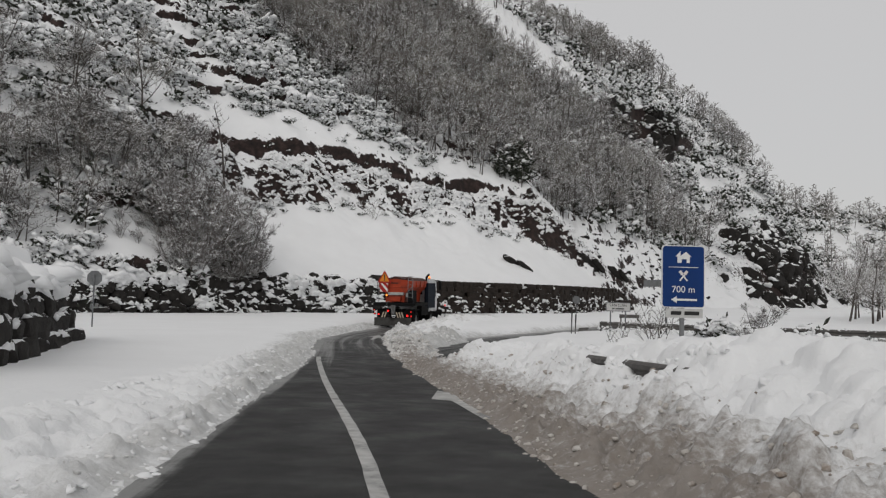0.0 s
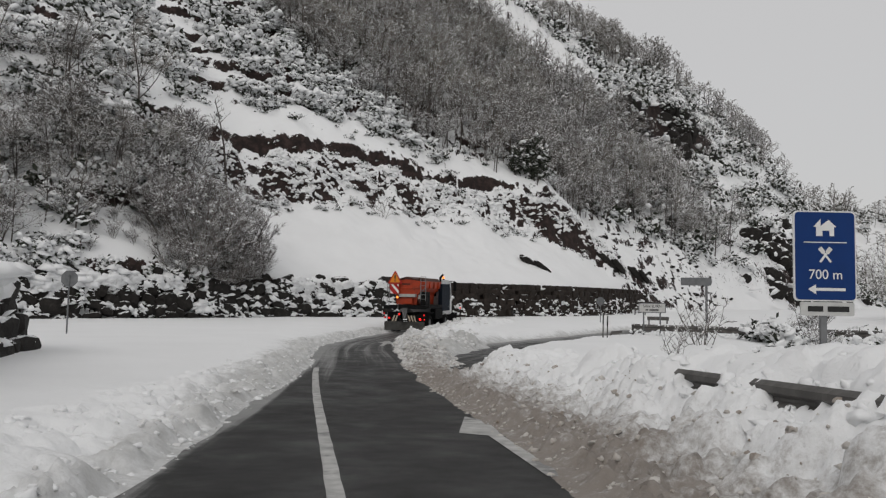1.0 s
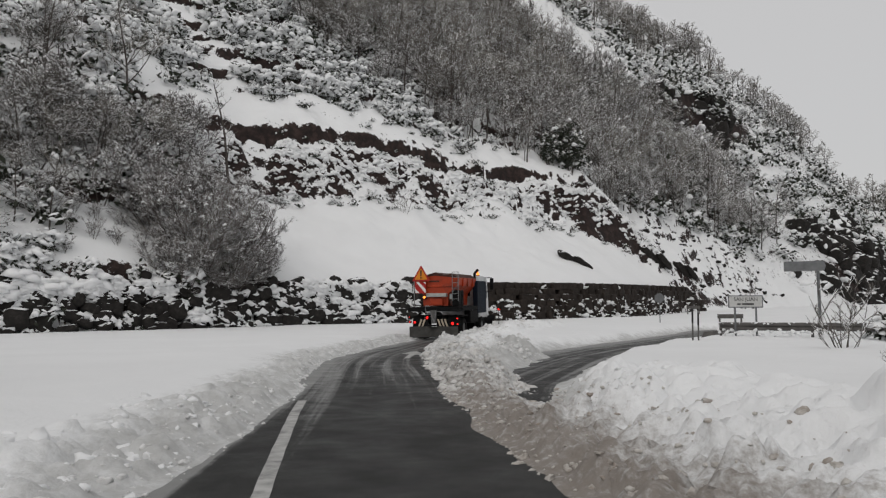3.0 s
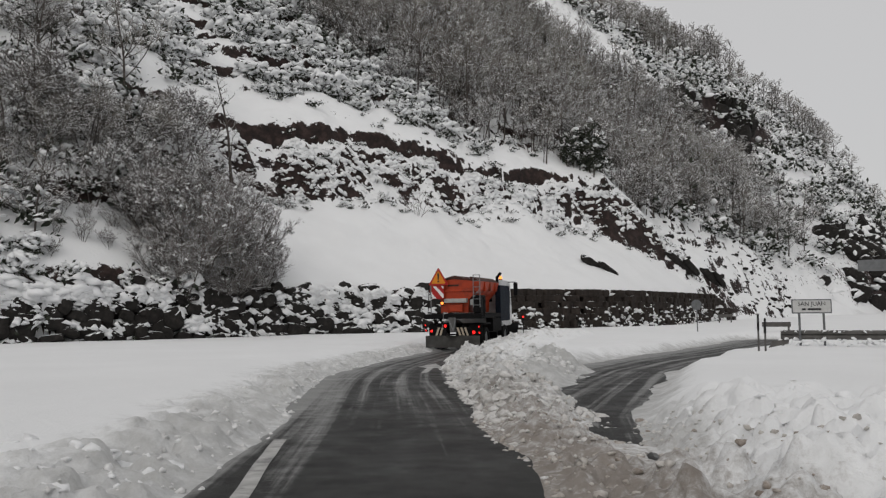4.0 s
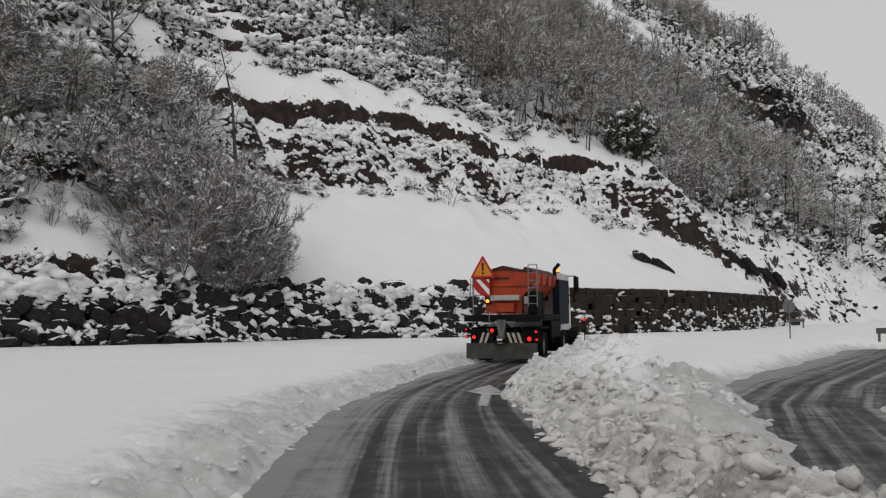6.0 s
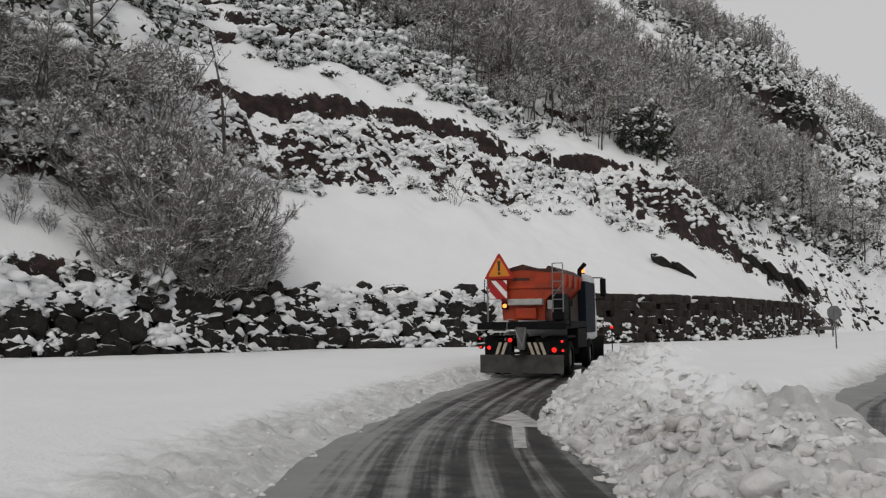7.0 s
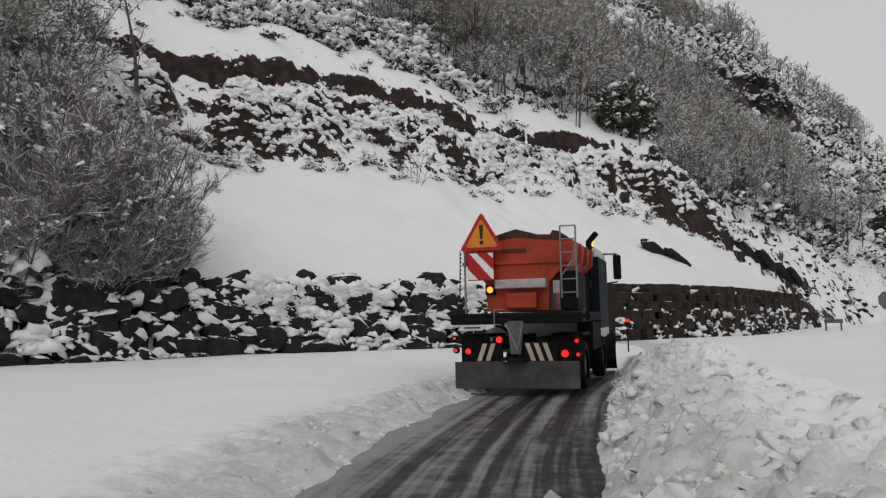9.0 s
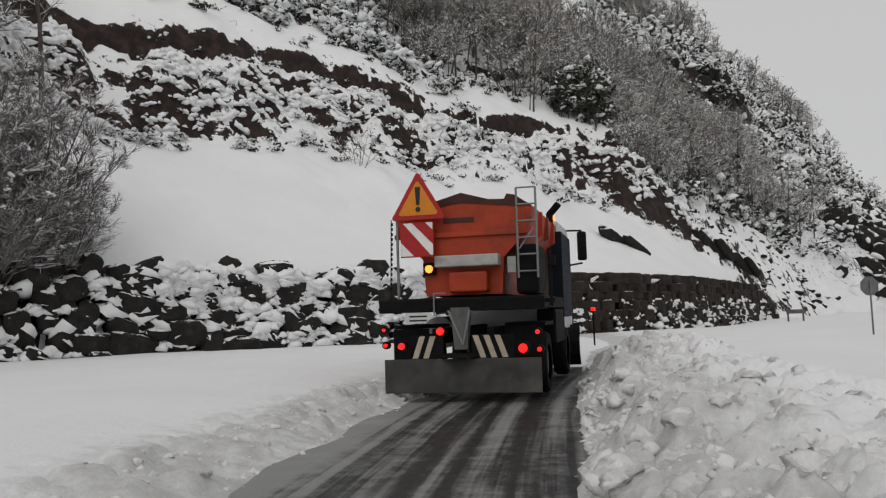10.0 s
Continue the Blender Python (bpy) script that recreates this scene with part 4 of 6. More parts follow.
def thin_tree(seed, limbs, branches, twigs, r):
    """A leafless tree of fine strands for woods seen as a mass."""
    rnd = random.Random(seed)
    tv, tf, cv, cf = [], [], [], []
    pts, rad = grow(rnd, Vector((0, 0, -0.4)), Vector((rnd.uniform(-0.08, 0.08), rnd.uniform(-0.08, 0.08), 1)), 7.4, 0.1, 5, 0.09, 0.03)
    tube(tv, tf, pts, rad, 4)
    for i in range(limbs):
        f = rnd.uniform(0.2, 0.97)
        k = min(int(f * 5), 4)
        at = pts[k].lerp(pts[k + 1], f * 5 - k)
        w = rnd.uniform(0, 6.283)
        ln = 7 * 0.5 * (1.12 - f) * rnd.uniform(0.6, 1.1) + 0.5
        lp, lr = grow(rnd, at, Vector((math.cos(w), math.sin(w), rnd.uniform(0.2, 1.0))), ln, 0.04, 3, 0.22, 0.06)
        tube(tv, tf, lp, lr, 3)
        for j in range(branches):
            g = rnd.uniform(0.2, 1.0)
            kk = min(int(g * 3), 2)
            bp = lp[kk].lerp(lp[kk + 1], g * 3 - kk)
            bd = ((lp[kk + 1] - lp[kk]).normalized() + Vector((rnd.uniform(-1, 1), rnd.uniform(-1, 1), rnd.uniform(-0.6, 0.8)))).normalized()
            bl = ln * rnd.uniform(0.25, 0.5) + 0.2
            mid = bp + bd * bl * 0.55
            tip = bp + (bd + Vector((rnd.uniform(-0.4, 0.4), rnd.uniform(-0.4, 0.4), rnd.uniform(-0.4, 0.3)))).normalized() * bl
            ribbon(cv, cf, bp, mid, r * 1.6, rnd)
            ribbon(cv, cf, mid, tip, r * 1.2, rnd)
            for q in range(twigs):
                p0 = bp.lerp(mid, rnd.random()) if rnd.random() < 0.5 else mid.lerp(tip, rnd.random())
                td = (bd + Vector((rnd.uniform(-1.2, 1.2), rnd.uniform(-1.2, 1.2), rnd.uniform(-1.0, 0.8)))).normalized()
                ribbon(cv, cf, p0, p0 + td * bl * rnd.uniform(0.2, 0.5), r, rnd)
    return [(np.array(tv), tf, 0), (np.array(cv), cf, 1)]


def light_tree(seed):
    return thin_tree(seed, 13, 5, 9, 0.021)


def faint_tree(seed):
    return thin_tree(seed, 9, 4, 5, 0.05)


def tuft(seed):
    """A dark tussock or seedling evergreen with a few pats of snow on it."""
    rnd = random.Random(seed)
    lv, lf, wv, wf = [], [], [], []
    for k in range(46):
        p = Vector((rnd.gauss(0, 0.7), rnd.gauss(0, 0.5), abs(rnd.gauss(0.3, 0.3))))
        a = Vector((rnd.gauss(0, 1), rnd.gauss(0, 1), rnd.gauss(0, 0.8))).normalized()
        b = a.cross(Vector((rnd.gauss(0, 1), rnd.gauss(0, 1), rnd.gauss(0, 1)))).normalized()
        w = rnd.uniform(0.16, 0.42)
        i = len(lv)
        lv += [tuple(p - a * w), tuple(p - b * w * 0.45), tuple(p + a * w), tuple(p + b * w * 0.45)]
        lf.append((i, i + 1, i + 2, i + 3))
    for k in range(9):
        clump(wv, wf, Vector((rnd.gauss(0, 0.7), rnd.gauss(0, 0.5), abs(rnd.gauss(0.5, 0.25)))), rnd.uniform(0.15, 0.4), rnd)
    return [(np.array(lv), lf, 2), (np.array(wv), wf, 3)]


def light_shrub(seed):
    rnd = random.Random(seed)
    lv, lf, wv, wf = [], [], [], []
    for k in range(75):
        p = Vector((rnd.gauss(0, 0.6), rnd.gauss(0, 0.6), abs(rnd.gauss(0.55, 0.45))))
        a = Vector((rnd.gauss(0, 1), rnd.gauss(0, 1), rnd.gauss(0, 0.7))).normalized()
        b = a.cross(Vector((rnd.gauss(0, 1), rnd.gauss(0, 1), rnd.gauss(0, 1)))).normalized()
        w = rnd.uniform(0.15, 0.35)
        i = len(lv)
        lv += [tuple(p - a * w), tuple(p - b * w * 0.5), tuple(p + a * w), tuple(p + b * w * 0.5)]
        lf.append((i, i + 1, i + 2, i + 3))
    for k in range(40):
        p = Vector((rnd.gauss(0, 0.65), rnd.gauss(0, 0.65), abs(rnd.gauss(0.75, 0.45))))
        clump(wv, wf, p, rnd.choice((rnd.uniform(0.07, 0.17), rnd.uniform(0.14, 0.34))), rnd)
    return [(np.array(lv), lf, 2), (np.array(wv), wf, 3)]


TREES = [bare_tree("bare_tree", 20 + k, 7.5, "leafless grey-brown hillside tree dusted with snow", limbs=16, branches=6, twigs=10, spread_out=0.56, twig_r=0.013, droop=0.15, lift=0.05) for k in range(4)]
BUSHES = [bare_tree("bare_shrub", 40 + k, 4.2, "leafless many-stemmed shrub with snow on its twigs", 110, stems=5, limbs=5, branches=5, twigs=8, spread_out=0.46, twig_r=0.016, low=0.08) for k in range(3)]
SHRUBS = [snowy_shrub(60 + k, 1.3, 1.5, "dark evergreen shrub weighed down with clumps of snow", 95, 170) for k in range(5)]
FAR_TREES = [light_tree(80 + k) for k in range(4)]
FAR_SHRUBS = [light_shrub(90 + k) for k in range(5)]
FAINT_TREES = [faint_tree(85 + k) for k in range(3)]
TUFTS = [tuft(170 + k) for k in range(6)]
for k, o in enumerate(TREES):
    o.matrix_world = settle(*on_foot(96 + 9 * k, 30 + 3 * k), 0.15)
    o["group"] = "hillside trees"
for k, o in enumerate(BUSHES):
    o.matrix_world = settle(*on_foot(31 + 4 * k, 4 + k), 0.15)
    o["group"] = "hillside shrubs"
for k, o in enumerate(SHRUBS):
    o.matrix_world = settle(*on_foot(54 + 4 * k, 27 + k), 0.15)
    o["group"] = "snowy shrubs"


def wooded(u, s):
    low = np.interp(u, [60, 66, 75, 82, 88, 95, 110, 120, 137, 150], [42, 34, 27, 19, 10.5, 10.5, 12, 13, 8.5, 8])
    high = np.interp(u, [60, 80, 95, 105, 120, 150], [95, 90, 75, 60, 46, 28])
    return low < s < high


# woods over the middle of the slope and along the skyline
place_all(TREES, scatter(1, 285, 62, 150, 6, 90, 0.75, 1.25, wooded), "hillside trees")
join_stuff("skyline_woods", FAR_TREES, scatter(2, 150, 112, 235, 14, 84, 0.75, 1.25, lambda u, s: -7 < s - np.interp(u, [112, 130, 145, 165, 198, 228, 235], [80, 71, 64, 54, 42, 28, 26]) < 3) + scatter(12, 25, 150, 240, 3, 40, 0.4, 0.7) + scatter(13, 44, 156, 177, 40, 60, 0.8, 1.2, lambda u, s: -9 < s - np.interp(u, [145, 165, 198], [64, 54, 42]) < 1), "thin leafless woods along the crest of the snowy spur", "woods", 5)
place_all(BUSHES, scatter(3, 60, 66, 150, 5, 40, 0.8, 1.3, lambda u, s: wooded(u, s + 2)), "hillside shrubs")
# left of the open snow: thick bare shrubs and trees
place_all(BUSHES, scatter(4, 46, 12, 45, 0.6, 13, 0.7, 1.3, lambda u, s: u < 40 + 0.3 * s and not (31.5 < u < 37.5 and 1.2 < s < 5.0)), "hillside shrubs")
place_all(TREES, scatter(5, 9, 22, 40, 3, 15, 0.6, 0.95, lambda u, s: not (31 < u < 38 and s < 5)), "hillside trees")
M_DARKTWIG = snow_over("dark_wet_twigs", [(0.3, (0.035, 0.031, 0.029)), (0.7, (0.105, 0.095, 0.089))], 2.0, 0.3, 0.7, 0.9, 1.1, 0.0)
BANK_TREE = bare_tree("bank_tree", 26, 7.5, "dark spreading leafless tree above a snowy bank", stems=3, limbs=13, branches=6, twigs=10, spread_out=0.5, twig_r=0.014, droop=0.1, lift=0.06, low=0.1)
BANK_TREE.children[1].data.materials[0] = M_DARKTWIG
BANK_TREE["group"] = "bank trees"
BANK_TREE.matrix_world = settle(*on_foot(35.2, 7.0), 0.2)
BANK_TREE.scale = (0.85, 0.85, 0.75)
for u, sd, k in ((33.0, 7.4, 0.85), (37.4, 7.8, 0.95), (31.0, 6.4, 0.8), (30.4, 9.0, 0.9), (35.0, 9.6, 0.95), (28.4, 7.2, 0.85)):
    o = copy_thing(BANK_TREE, settle(*on_foot(u, sd), 0.2, 50 * u))
    o.scale = (k, k, k * 0.8)
    o["label"], o["group"] = "dark spreading leafless tree above a snowy bank", "bank trees"
for k in range(9):
    o = copy_thing(BUSHES[k % 3], settle(*on_foot(31.8 + 0.66 * k, 1.6 + (1.37 * k) % 3.2), 0.1, 70 * k))
    o.scale = (0.34, 0.34, 0.3 + 0.03 * (k % 4))
    o["label"], o["group"] = "small bare shrub poking through a snowy bank", "bank shrubs"
# snow-laden evergreen scrub
SLOPE = sorted(scatter(6, 270, 8, 70, 3, 42, 0.7, 1.5, lambda u, s: s > np.interp(u, [8, 36, 46, 75], [2, 9, 20, 23])), key=lambda p: p[1])
place_all(SHRUBS, SLOPE[:60], "snowy shrubs")
HEAVY = [[(np.array([tuple(v.co) for v in c.data.vertices]), [tuple(p.vertices) for p in c.data.polygons], slot) for c, slot in ((q, {"stem": 0, "foliage": 2, "snow_load": 3}[q.name.split(".")[0]]) for q in o.children)] for o in SHRUBS]
join_stuff("slope_scrub", HEAVY, SLOPE[60:], "dark evergreen scrub under heavy snow high on the slope", "scrub", 16)
place_all(SHRUBS, scatter(8, 60, 10, 42, 0.2, 5, 0.5, 1.0, lambda u, s: not (31.5 < u < 37.5 and 1.0 < s)), "snowy shrubs")
place_all(SHRUBS, scatter(31, 30, 8, 31, 0.1, 0.8, 0.5, 0.95) + scatter(32, 9, 34, 37.5, -0.1, 0.5, 0.5, 0.8), "snowy shrubs")
place_all(SHRUBS, scatter(9, 45, 60, 104, 12, 26, 0.5, 0.9, lambda u, s: s > ledge_at(u) + 4.5), "snowy shrubs")
UPPER = scatter(33, 150, 40, 80, 19, 44, 0.55, 1.2, lambda u, s: s > np.interp(u, [40, 52, 60, 80], [15.5, 18.5, 19.5, 20]) and not wooded(u, s - 2))
join_stuff("shelf_scrub", HEAVY, UPPER, "evergreen scrub bowed under snow on narrow shelves", "scrub", 18)
LEDGE_TUFTS = scatter(34, 190, 42, 99, 4, 19, 0.18, 0.42, lambda u, s: -4.2 < s - ledge_at(u) < 1.0) + scatter(35, 60, 44, 97, 15, 24, 0.3, 0.6, lambda u, s: 2.5 < s - ledge_at(u) < 8)
join_stuff("ledge_tufts", TUFTS, LEDGE_TUFTS, "dark tussocks rooted in the rocky ledge under snow", "scrub", 19)


def ledge_snow():
    """Cushions of snow caught on the broken rock face under the ledge."""
    rnd = random.Random(44)
    vs, fs, spots = [], [], []
    for k in range(330):
        u = 42 + 56 * rnd.random() ** 1.5
        d, n, size = -2.6 + 2.7 * rnd.random() ** 0.6, rnd.randint(3, 11), rnd.uniform(0.12, 0.34)
        for q in range(n):
            x, y = on_foot(u + (q - n / 2) * size * 0.8, float(ledge_at(u)) + d + 0.25 * math.sin(q * 0.9 + k) + rnd.gauss(0, 0.08) - 0.08)
            spots.append((x, y, size * rnd.uniform(0.6, 1.3)))
    zs = land(np.array([p[0] for p in spots]), np.array([p[1] for p in spots]))
    for (x, y, r), z in zip(spots, zs):
        clump(vs, fs, Vector((x, y, float(z) + 0.1 * r)), r, rnd, rnd.uniform(0.5, 0.9))
    tagged(mesh_part("ledge_snow", vs, fs, M_SNOW, None, True), "cushions of snow clinging to a broken rock ledge", "snow", kind="stuff")


ledge_snow()
join_stuff("far_scrub", FAR_SHRUBS, scatter(7, 620, 100, 235, 2, 60, 0.9, 2.0, lambda u, s: s > np.interp(u, [98, 104, 125, 140, 160, 200, 206], [15, 13, 10, 6, 6.5, 6.5, 2]) and not (128 < u < 152 and s > 39)) + scatter(10, 300, 0, 75, 30, 85, 0.9, 1.8), "snow-laden evergreen scrub over the far slope", "scrub", 6)
rnd_far = random.Random(77)
join_stuff("distant_woods", FAINT_TREES, [(x, y, rnd_far.uniform(1.0, 1.8)) for x, y in ((rnd_far.uniform(115, 330), rnd_far.uniform(235, 380)) for k in range(380))], "hazy leafless woods on the distant hillside", "woods", 7)


join_stuff("hillside_undergrowth", FAR_TREES, scatter(21, 560, 62, 150, 6, 90, 0.55, 1.05, wooded) + scatter(24, 330, 84, 128, 6, 50, 0.5, 1.0, wooded) + scatter(22, 26, 24, 42, 1.5, 14, 0.4, 0.7, lambda u, s: u < 34 + 0.5 * s and not (31.5 < u < 37.5 and s < 5)), "fine leafless undergrowth filling the wooded slope", "woods", 8)
join_stuff("hillside_scrub", FAR_SHRUBS[:2] + TUFTS, scatter(23, 420, -6, 48, 0.5, 34, 0.6, 1.2, lambda u, s: u < 41 + 0.3 * s and not (31.5 < u < 37.5 and 1.0 < s < 5.0)), "dense low evergreen scrub under snow on the bank", "scrub", 9)
# the hollow on the right, below the road
place_all(SHRUBS, [(16 + (1.35 * k) % 15, 31 + (7.3 * k) % 13, 0.6 + 0.07 * (k % 7)) for k in range(26)], "hollow shrubs")
place_all(BUSHES, [(20 + (5.1 * k) % 14, 35 + (4.7 * k) % 14, 0.4 + 0.07 * (k % 4)) for k in range(12)], "hollow shrubs")
place_all(TREES, [(36 + (3.7 * k) % 18, 58 + (6.1 * k) % 26, 0.7 + 0.08 * (k % 4)) for k in range(14)], "hollow trees")


join_stuff("distant_scrub", TUFTS, [(x, y, rnd_far.uniform(2.0, 4.0)) for x, y in ((rnd_far.uniform(112, 330), rnd_far.uniform(232, 380)) for k in range(420))], "snowy scrub on the distant hillside", "scrub", 10)


# broad thickets and a thin pole-like tree that stand clear of the rest
big = bare_tree("bare_thicket", 7, 6.4, "broad leafless thicket of fine grey twigs lightly dusted with snow", 90, stems=15, limbs=9, branches=7, twigs=16, spread_out=0.44, twig_r=0.0105, low=0.05)
big["category"], big["group"] = "shrub", "thickets by the wall"
big.matrix_world = settle(*on_foot(39.6, 0.8), 0.3)
for u, s, k in ((42.4, 0.9, 0.82), (38.2, 2.8, 0.9), (40.0, 4.0, 0.85), (41.6, 3.0, 0.85), (41.4, 0.4, 0.7), (38.4, 0.4, 0.7), (43.6, 0.6, 0.5)):
    o = copy_thing(big, settle(*on_foot(u, s), 0.3, 70 * u))
    o.scale = (k, k, k)
pole = bare_tree("slender_tree", 8, 9.6, "slender straight leafless tree with few short branches", limbs=12, branches=2, twigs=2, spread_out=0.2, twig_r=0.014)
pole["category"] = "tree"
pole.matrix_world = settle(-16.4, 72.3, 0.2)
lone = bare_tree("small_bare_shrub", 9, 2.4, "small upright bare shrub standing alone in the snow", stems=5, limbs=4, branches=3, twigs=2, spread_out=0.25, twig_r=0.012)
lone["category"] = "shrub"
lone.matrix_world = settle(-4.0, 82.0, 0.2)
for x, y, k, label in ((7.9, 24.9, 0.46, "thin upright bare shrub in the roadside snow"), (8.6, 23.3, 0.25, "low bare twig standing out of roadside snow"), (12.2, 36.0, 0.95, "bare sapling with snowy twigs beside a road sign"), (11.7, 35.2, 0.6, "small bare shrub in roadside snow")):
    o = copy_thing(lone, settle(x, y, 0.05, 80 * x))
    o.scale, o["label"], o["group"] = (k, k, k), label, "verge shrubs"
for k, (x, y) in enumerate(((10.0, 25.6), (10.7, 25.9), (11.3, 25.5), (12.0, 26.0), (12.7, 25.7), (13.4, 26.2), (14.2, 26.0), (9.6, 26.6))):
    o = copy_thing(SHRUBS[k % 5], settle(x, y, 0.25, 77 * k))
    sc_ = 0.30 + 0.05 * (k % 3)
    o.scale, o["label"], o["group"] = (sc_ * 1.4, sc_ * 1.4, sc_), "low dark evergreen bush almost buried in roadside snow", "verge bushes"
dark = snowy_shrub(99, 1.9, 5.2, "tall dark evergreen standing among bare trees", 30, 1500, "dark_evergreen")
dark["category"] = "tree"
dark.matrix_world = settle(*on_foot(90.3, 10.4), 0.2)
dark["group"] = "evergreens among the woods"
for u, sd, k in ((91.6, 12.2, 1.15), (88.9, 12.6, 0.8)):
    o = copy_thing(dark, settle(*on_foot(u, sd), 0.2, 40 * u))
    o.scale = (k * 0.9, k * 0.9, k)
for k, (x, y, sc_) in enumerate([(13.5, 28.5, 0.3), (16, 24.5, 0.35), (17.5, 26, 0.4), (19, 30, 0.36), (21, 33, 0.45), (22, 25, 0.5)]):
    o = copy_thing(BUSHES[k % 3], settle(x, y, 0.1, 70 * k))
    o.scale = (sc_, sc_, sc_ * 0.9)
    o["label"], o["group"] = "low bare roadside shrub poking out of deep snow", "roadside shrubs"


for x, y, k in ((-13.4, 76.9, 0.45), (-14.3, 76.2, 0.4), (-12.6, 77.6, 0.35), (-9.8, 78.9, 0.3), (-16.6, 74.0, 0.4), (-15.2, 75.6, 0.3), (-2.0, 84.9, 0.3)):
    o = copy_thing(SHRUBS[int(k * 100) % 5], settle(x, y, 0.1, 900 * k))
    o.scale = (k * 1.3, k * 1.3, k)
    o["label"], o["group"] = "low dark tuft showing through deep snow", "tufts on the slope"


def rock_outcrop(x, y, tilt, size, label):
    """Two wedge-shaped slabs that stand out of the snow slope."""
    rk = empty("rock_outcrop", pose(x, y, ground_at(x, y), 0, 0, 0), label, "rock", "rock outcrops")
    for k, (dx, dz, f) in enumerate(((0, 0, 1.0), (0.32, -0.25, 0.7))):
        ob = new("slab", BOULDERS[(k + int(x)) % 10])
        ob.parent = rk
        ob.matrix_local = Matrix.Translation((dx * size[0], 0.1, dz * size[2] - 0.25 * size[2])) @ pose(0, 0, 0, 18, tilt, 36) @ Matrix.Diagonal((size[0] * f, size[1] * f, size[2] * f, 1))
    return rk


rock_outcrop(11.1, 86.6, 30, (3.4, 1.0, 0.8), "dark wedge of bare rock in the snow slope")
rock_outcrop(22.0, 101.6, 36, (4.0, 1.1, 1.0), "dark slab of bare rock beside the wall end")
rock_outcrop(26.8, 107.5, 42, (3.4, 1.1, 0.9), "dark slanting rock slab on the snowy spur")


def scree():
    rnd = random.Random(31)
    vs, fs = [], []
    for k in range(150):
        x, y = on_foot(rnd.uniform(98, 135), rnd.uniform(0.8, 12))
        z, sz = ground_at(x, y), rnd.uniform(0.15, 0.5) * rnd.uniform(0.6, 1.3)
        m = pose(x, y, z, rnd.uniform(-30, 30), rnd.uniform(-30, 30), rnd.uniform(0, 360)) @ Matrix.Diagonal((sz * 2.2, sz, sz, 1))
        me = BOULDERS[rnd.randrange(10)]
        base = len(vs)
        vs += [tuple(m @ v.co) for v in me.vertices]
        fs += [tuple(base + j for j in p.vertices) for p in me.polygons]
    tagged(mesh_part("scree", vs, fs, M_ROCK), "small dark stones scattered over the snowy spur", "stones", kind="stuff")


scree()


def spur_rocks():
    """Broken rock face at the toe of the spur."""
    rnd = random.Random(36)
    vs, fs = [], []
    for k in range(290):
        u, s = (rnd.gauss(174, 11), rnd.uniform(0.6, 10)) if k < 210 else (rnd.choice((rnd.gauss(150, 3.5), rnd.gauss(170, 4.5))), rnd.uniform(26.5, 31.5))
        x, y = on_foot(u, s)
        sz = rnd.uniform(0.9, 2.8)
        m = pose(x, y, ground_at(x, y) - 0.1 * sz, rnd.uniform(-35, 10), rnd.uniform(-35, 35), rnd.uniform(0, 360)) @ Matrix.Diagonal((sz * rnd.uniform(1.0, 1.9), sz, sz * rnd.uniform(0.8, 1.7), 1))
        me = BOULDERS[rnd.randrange(10)]
        base = len(vs)
        vs += [tuple(m @ v.co) for v in me.vertices]
        fs += [tuple(base + j for j in p.vertices) for p in me.polygons]
    pv, pf = [], []
    for k in range(240):
        u, s = (rnd.gauss(174, 11), rnd.uniform(0.6, 11)) if k < 170 else (rnd.uniform(144, 178), rnd.uniform(26, 32))
        x, y = on_foot(u, s)
        clump(pv, pf, Vector((x, y, ground_at(x, y) + rnd.uniform(0.4, 1.6))), rnd.uniform(0.35, 1.1), rnd, 0.6)
    tagged(mesh_part("spur_snow", pv, pf, M_SNOW, None, True), "pads of snow lying on the broken rock face", "snow", kind="stuff")
    tagged(mesh_part("spur_rocks", vs, fs, M_ROCK), "broken dark rock face at the foot of the spur", "rocks", kind="stuff")


spur_rocks()


# ---- loose snow thrown up by the plough ----
def clod_mesh(name, seed, spots, material, sunk=0.05):
    rnd = random.Random(seed)
    vs, fs = [], []
    zs = snow_top(np.array([p[0] for p in spots]), np.array([p[1] for p in spots]))
    for k, (x, y, r) in enumerate(spots):
        z = zs[k] - r * sunk
        bm = bmesh.new()
        bmesh.ops.create_icosphere(bm, subdivisions=3 if r > 0.15 else (2 if r > 0.05 else 1), radius=r)
        off = Vector((rnd.uniform(0, 50), rnd.uniform(0, 50), 0))
        sq = (rnd.uniform(0.8, 1.3), rnd.uniform(0.8, 1.3), rnd.uniform(0.6, 0.95))
        base = len(vs)
        cuts = [Vector((rnd.gauss(0, 1), rnd.gauss(0, 1), rnd.gauss(0, 1))).normalized() for q in range(4)]
        for v in bm.verts:
            p = v.co.copy()
            for c in cuts:      # broken faces
                p -= c * max(0, p.dot(c) - r * 0.5)
            p += noise.noise_vector(v.co * (1.5 / r) + off) * r * 0.42 + noise.noise_vector(v.co * (4.5 / r) + off) * r * 0.24
            vs.append((x + p.x * sq[0], y + p.y * sq[1], z + p.z * sq[2]))
        fs += [tuple(base + q.index for q in f.verts) for f in bm.faces]
        bm.free()
    return mesh_part(name, vs, fs, material, None, True)


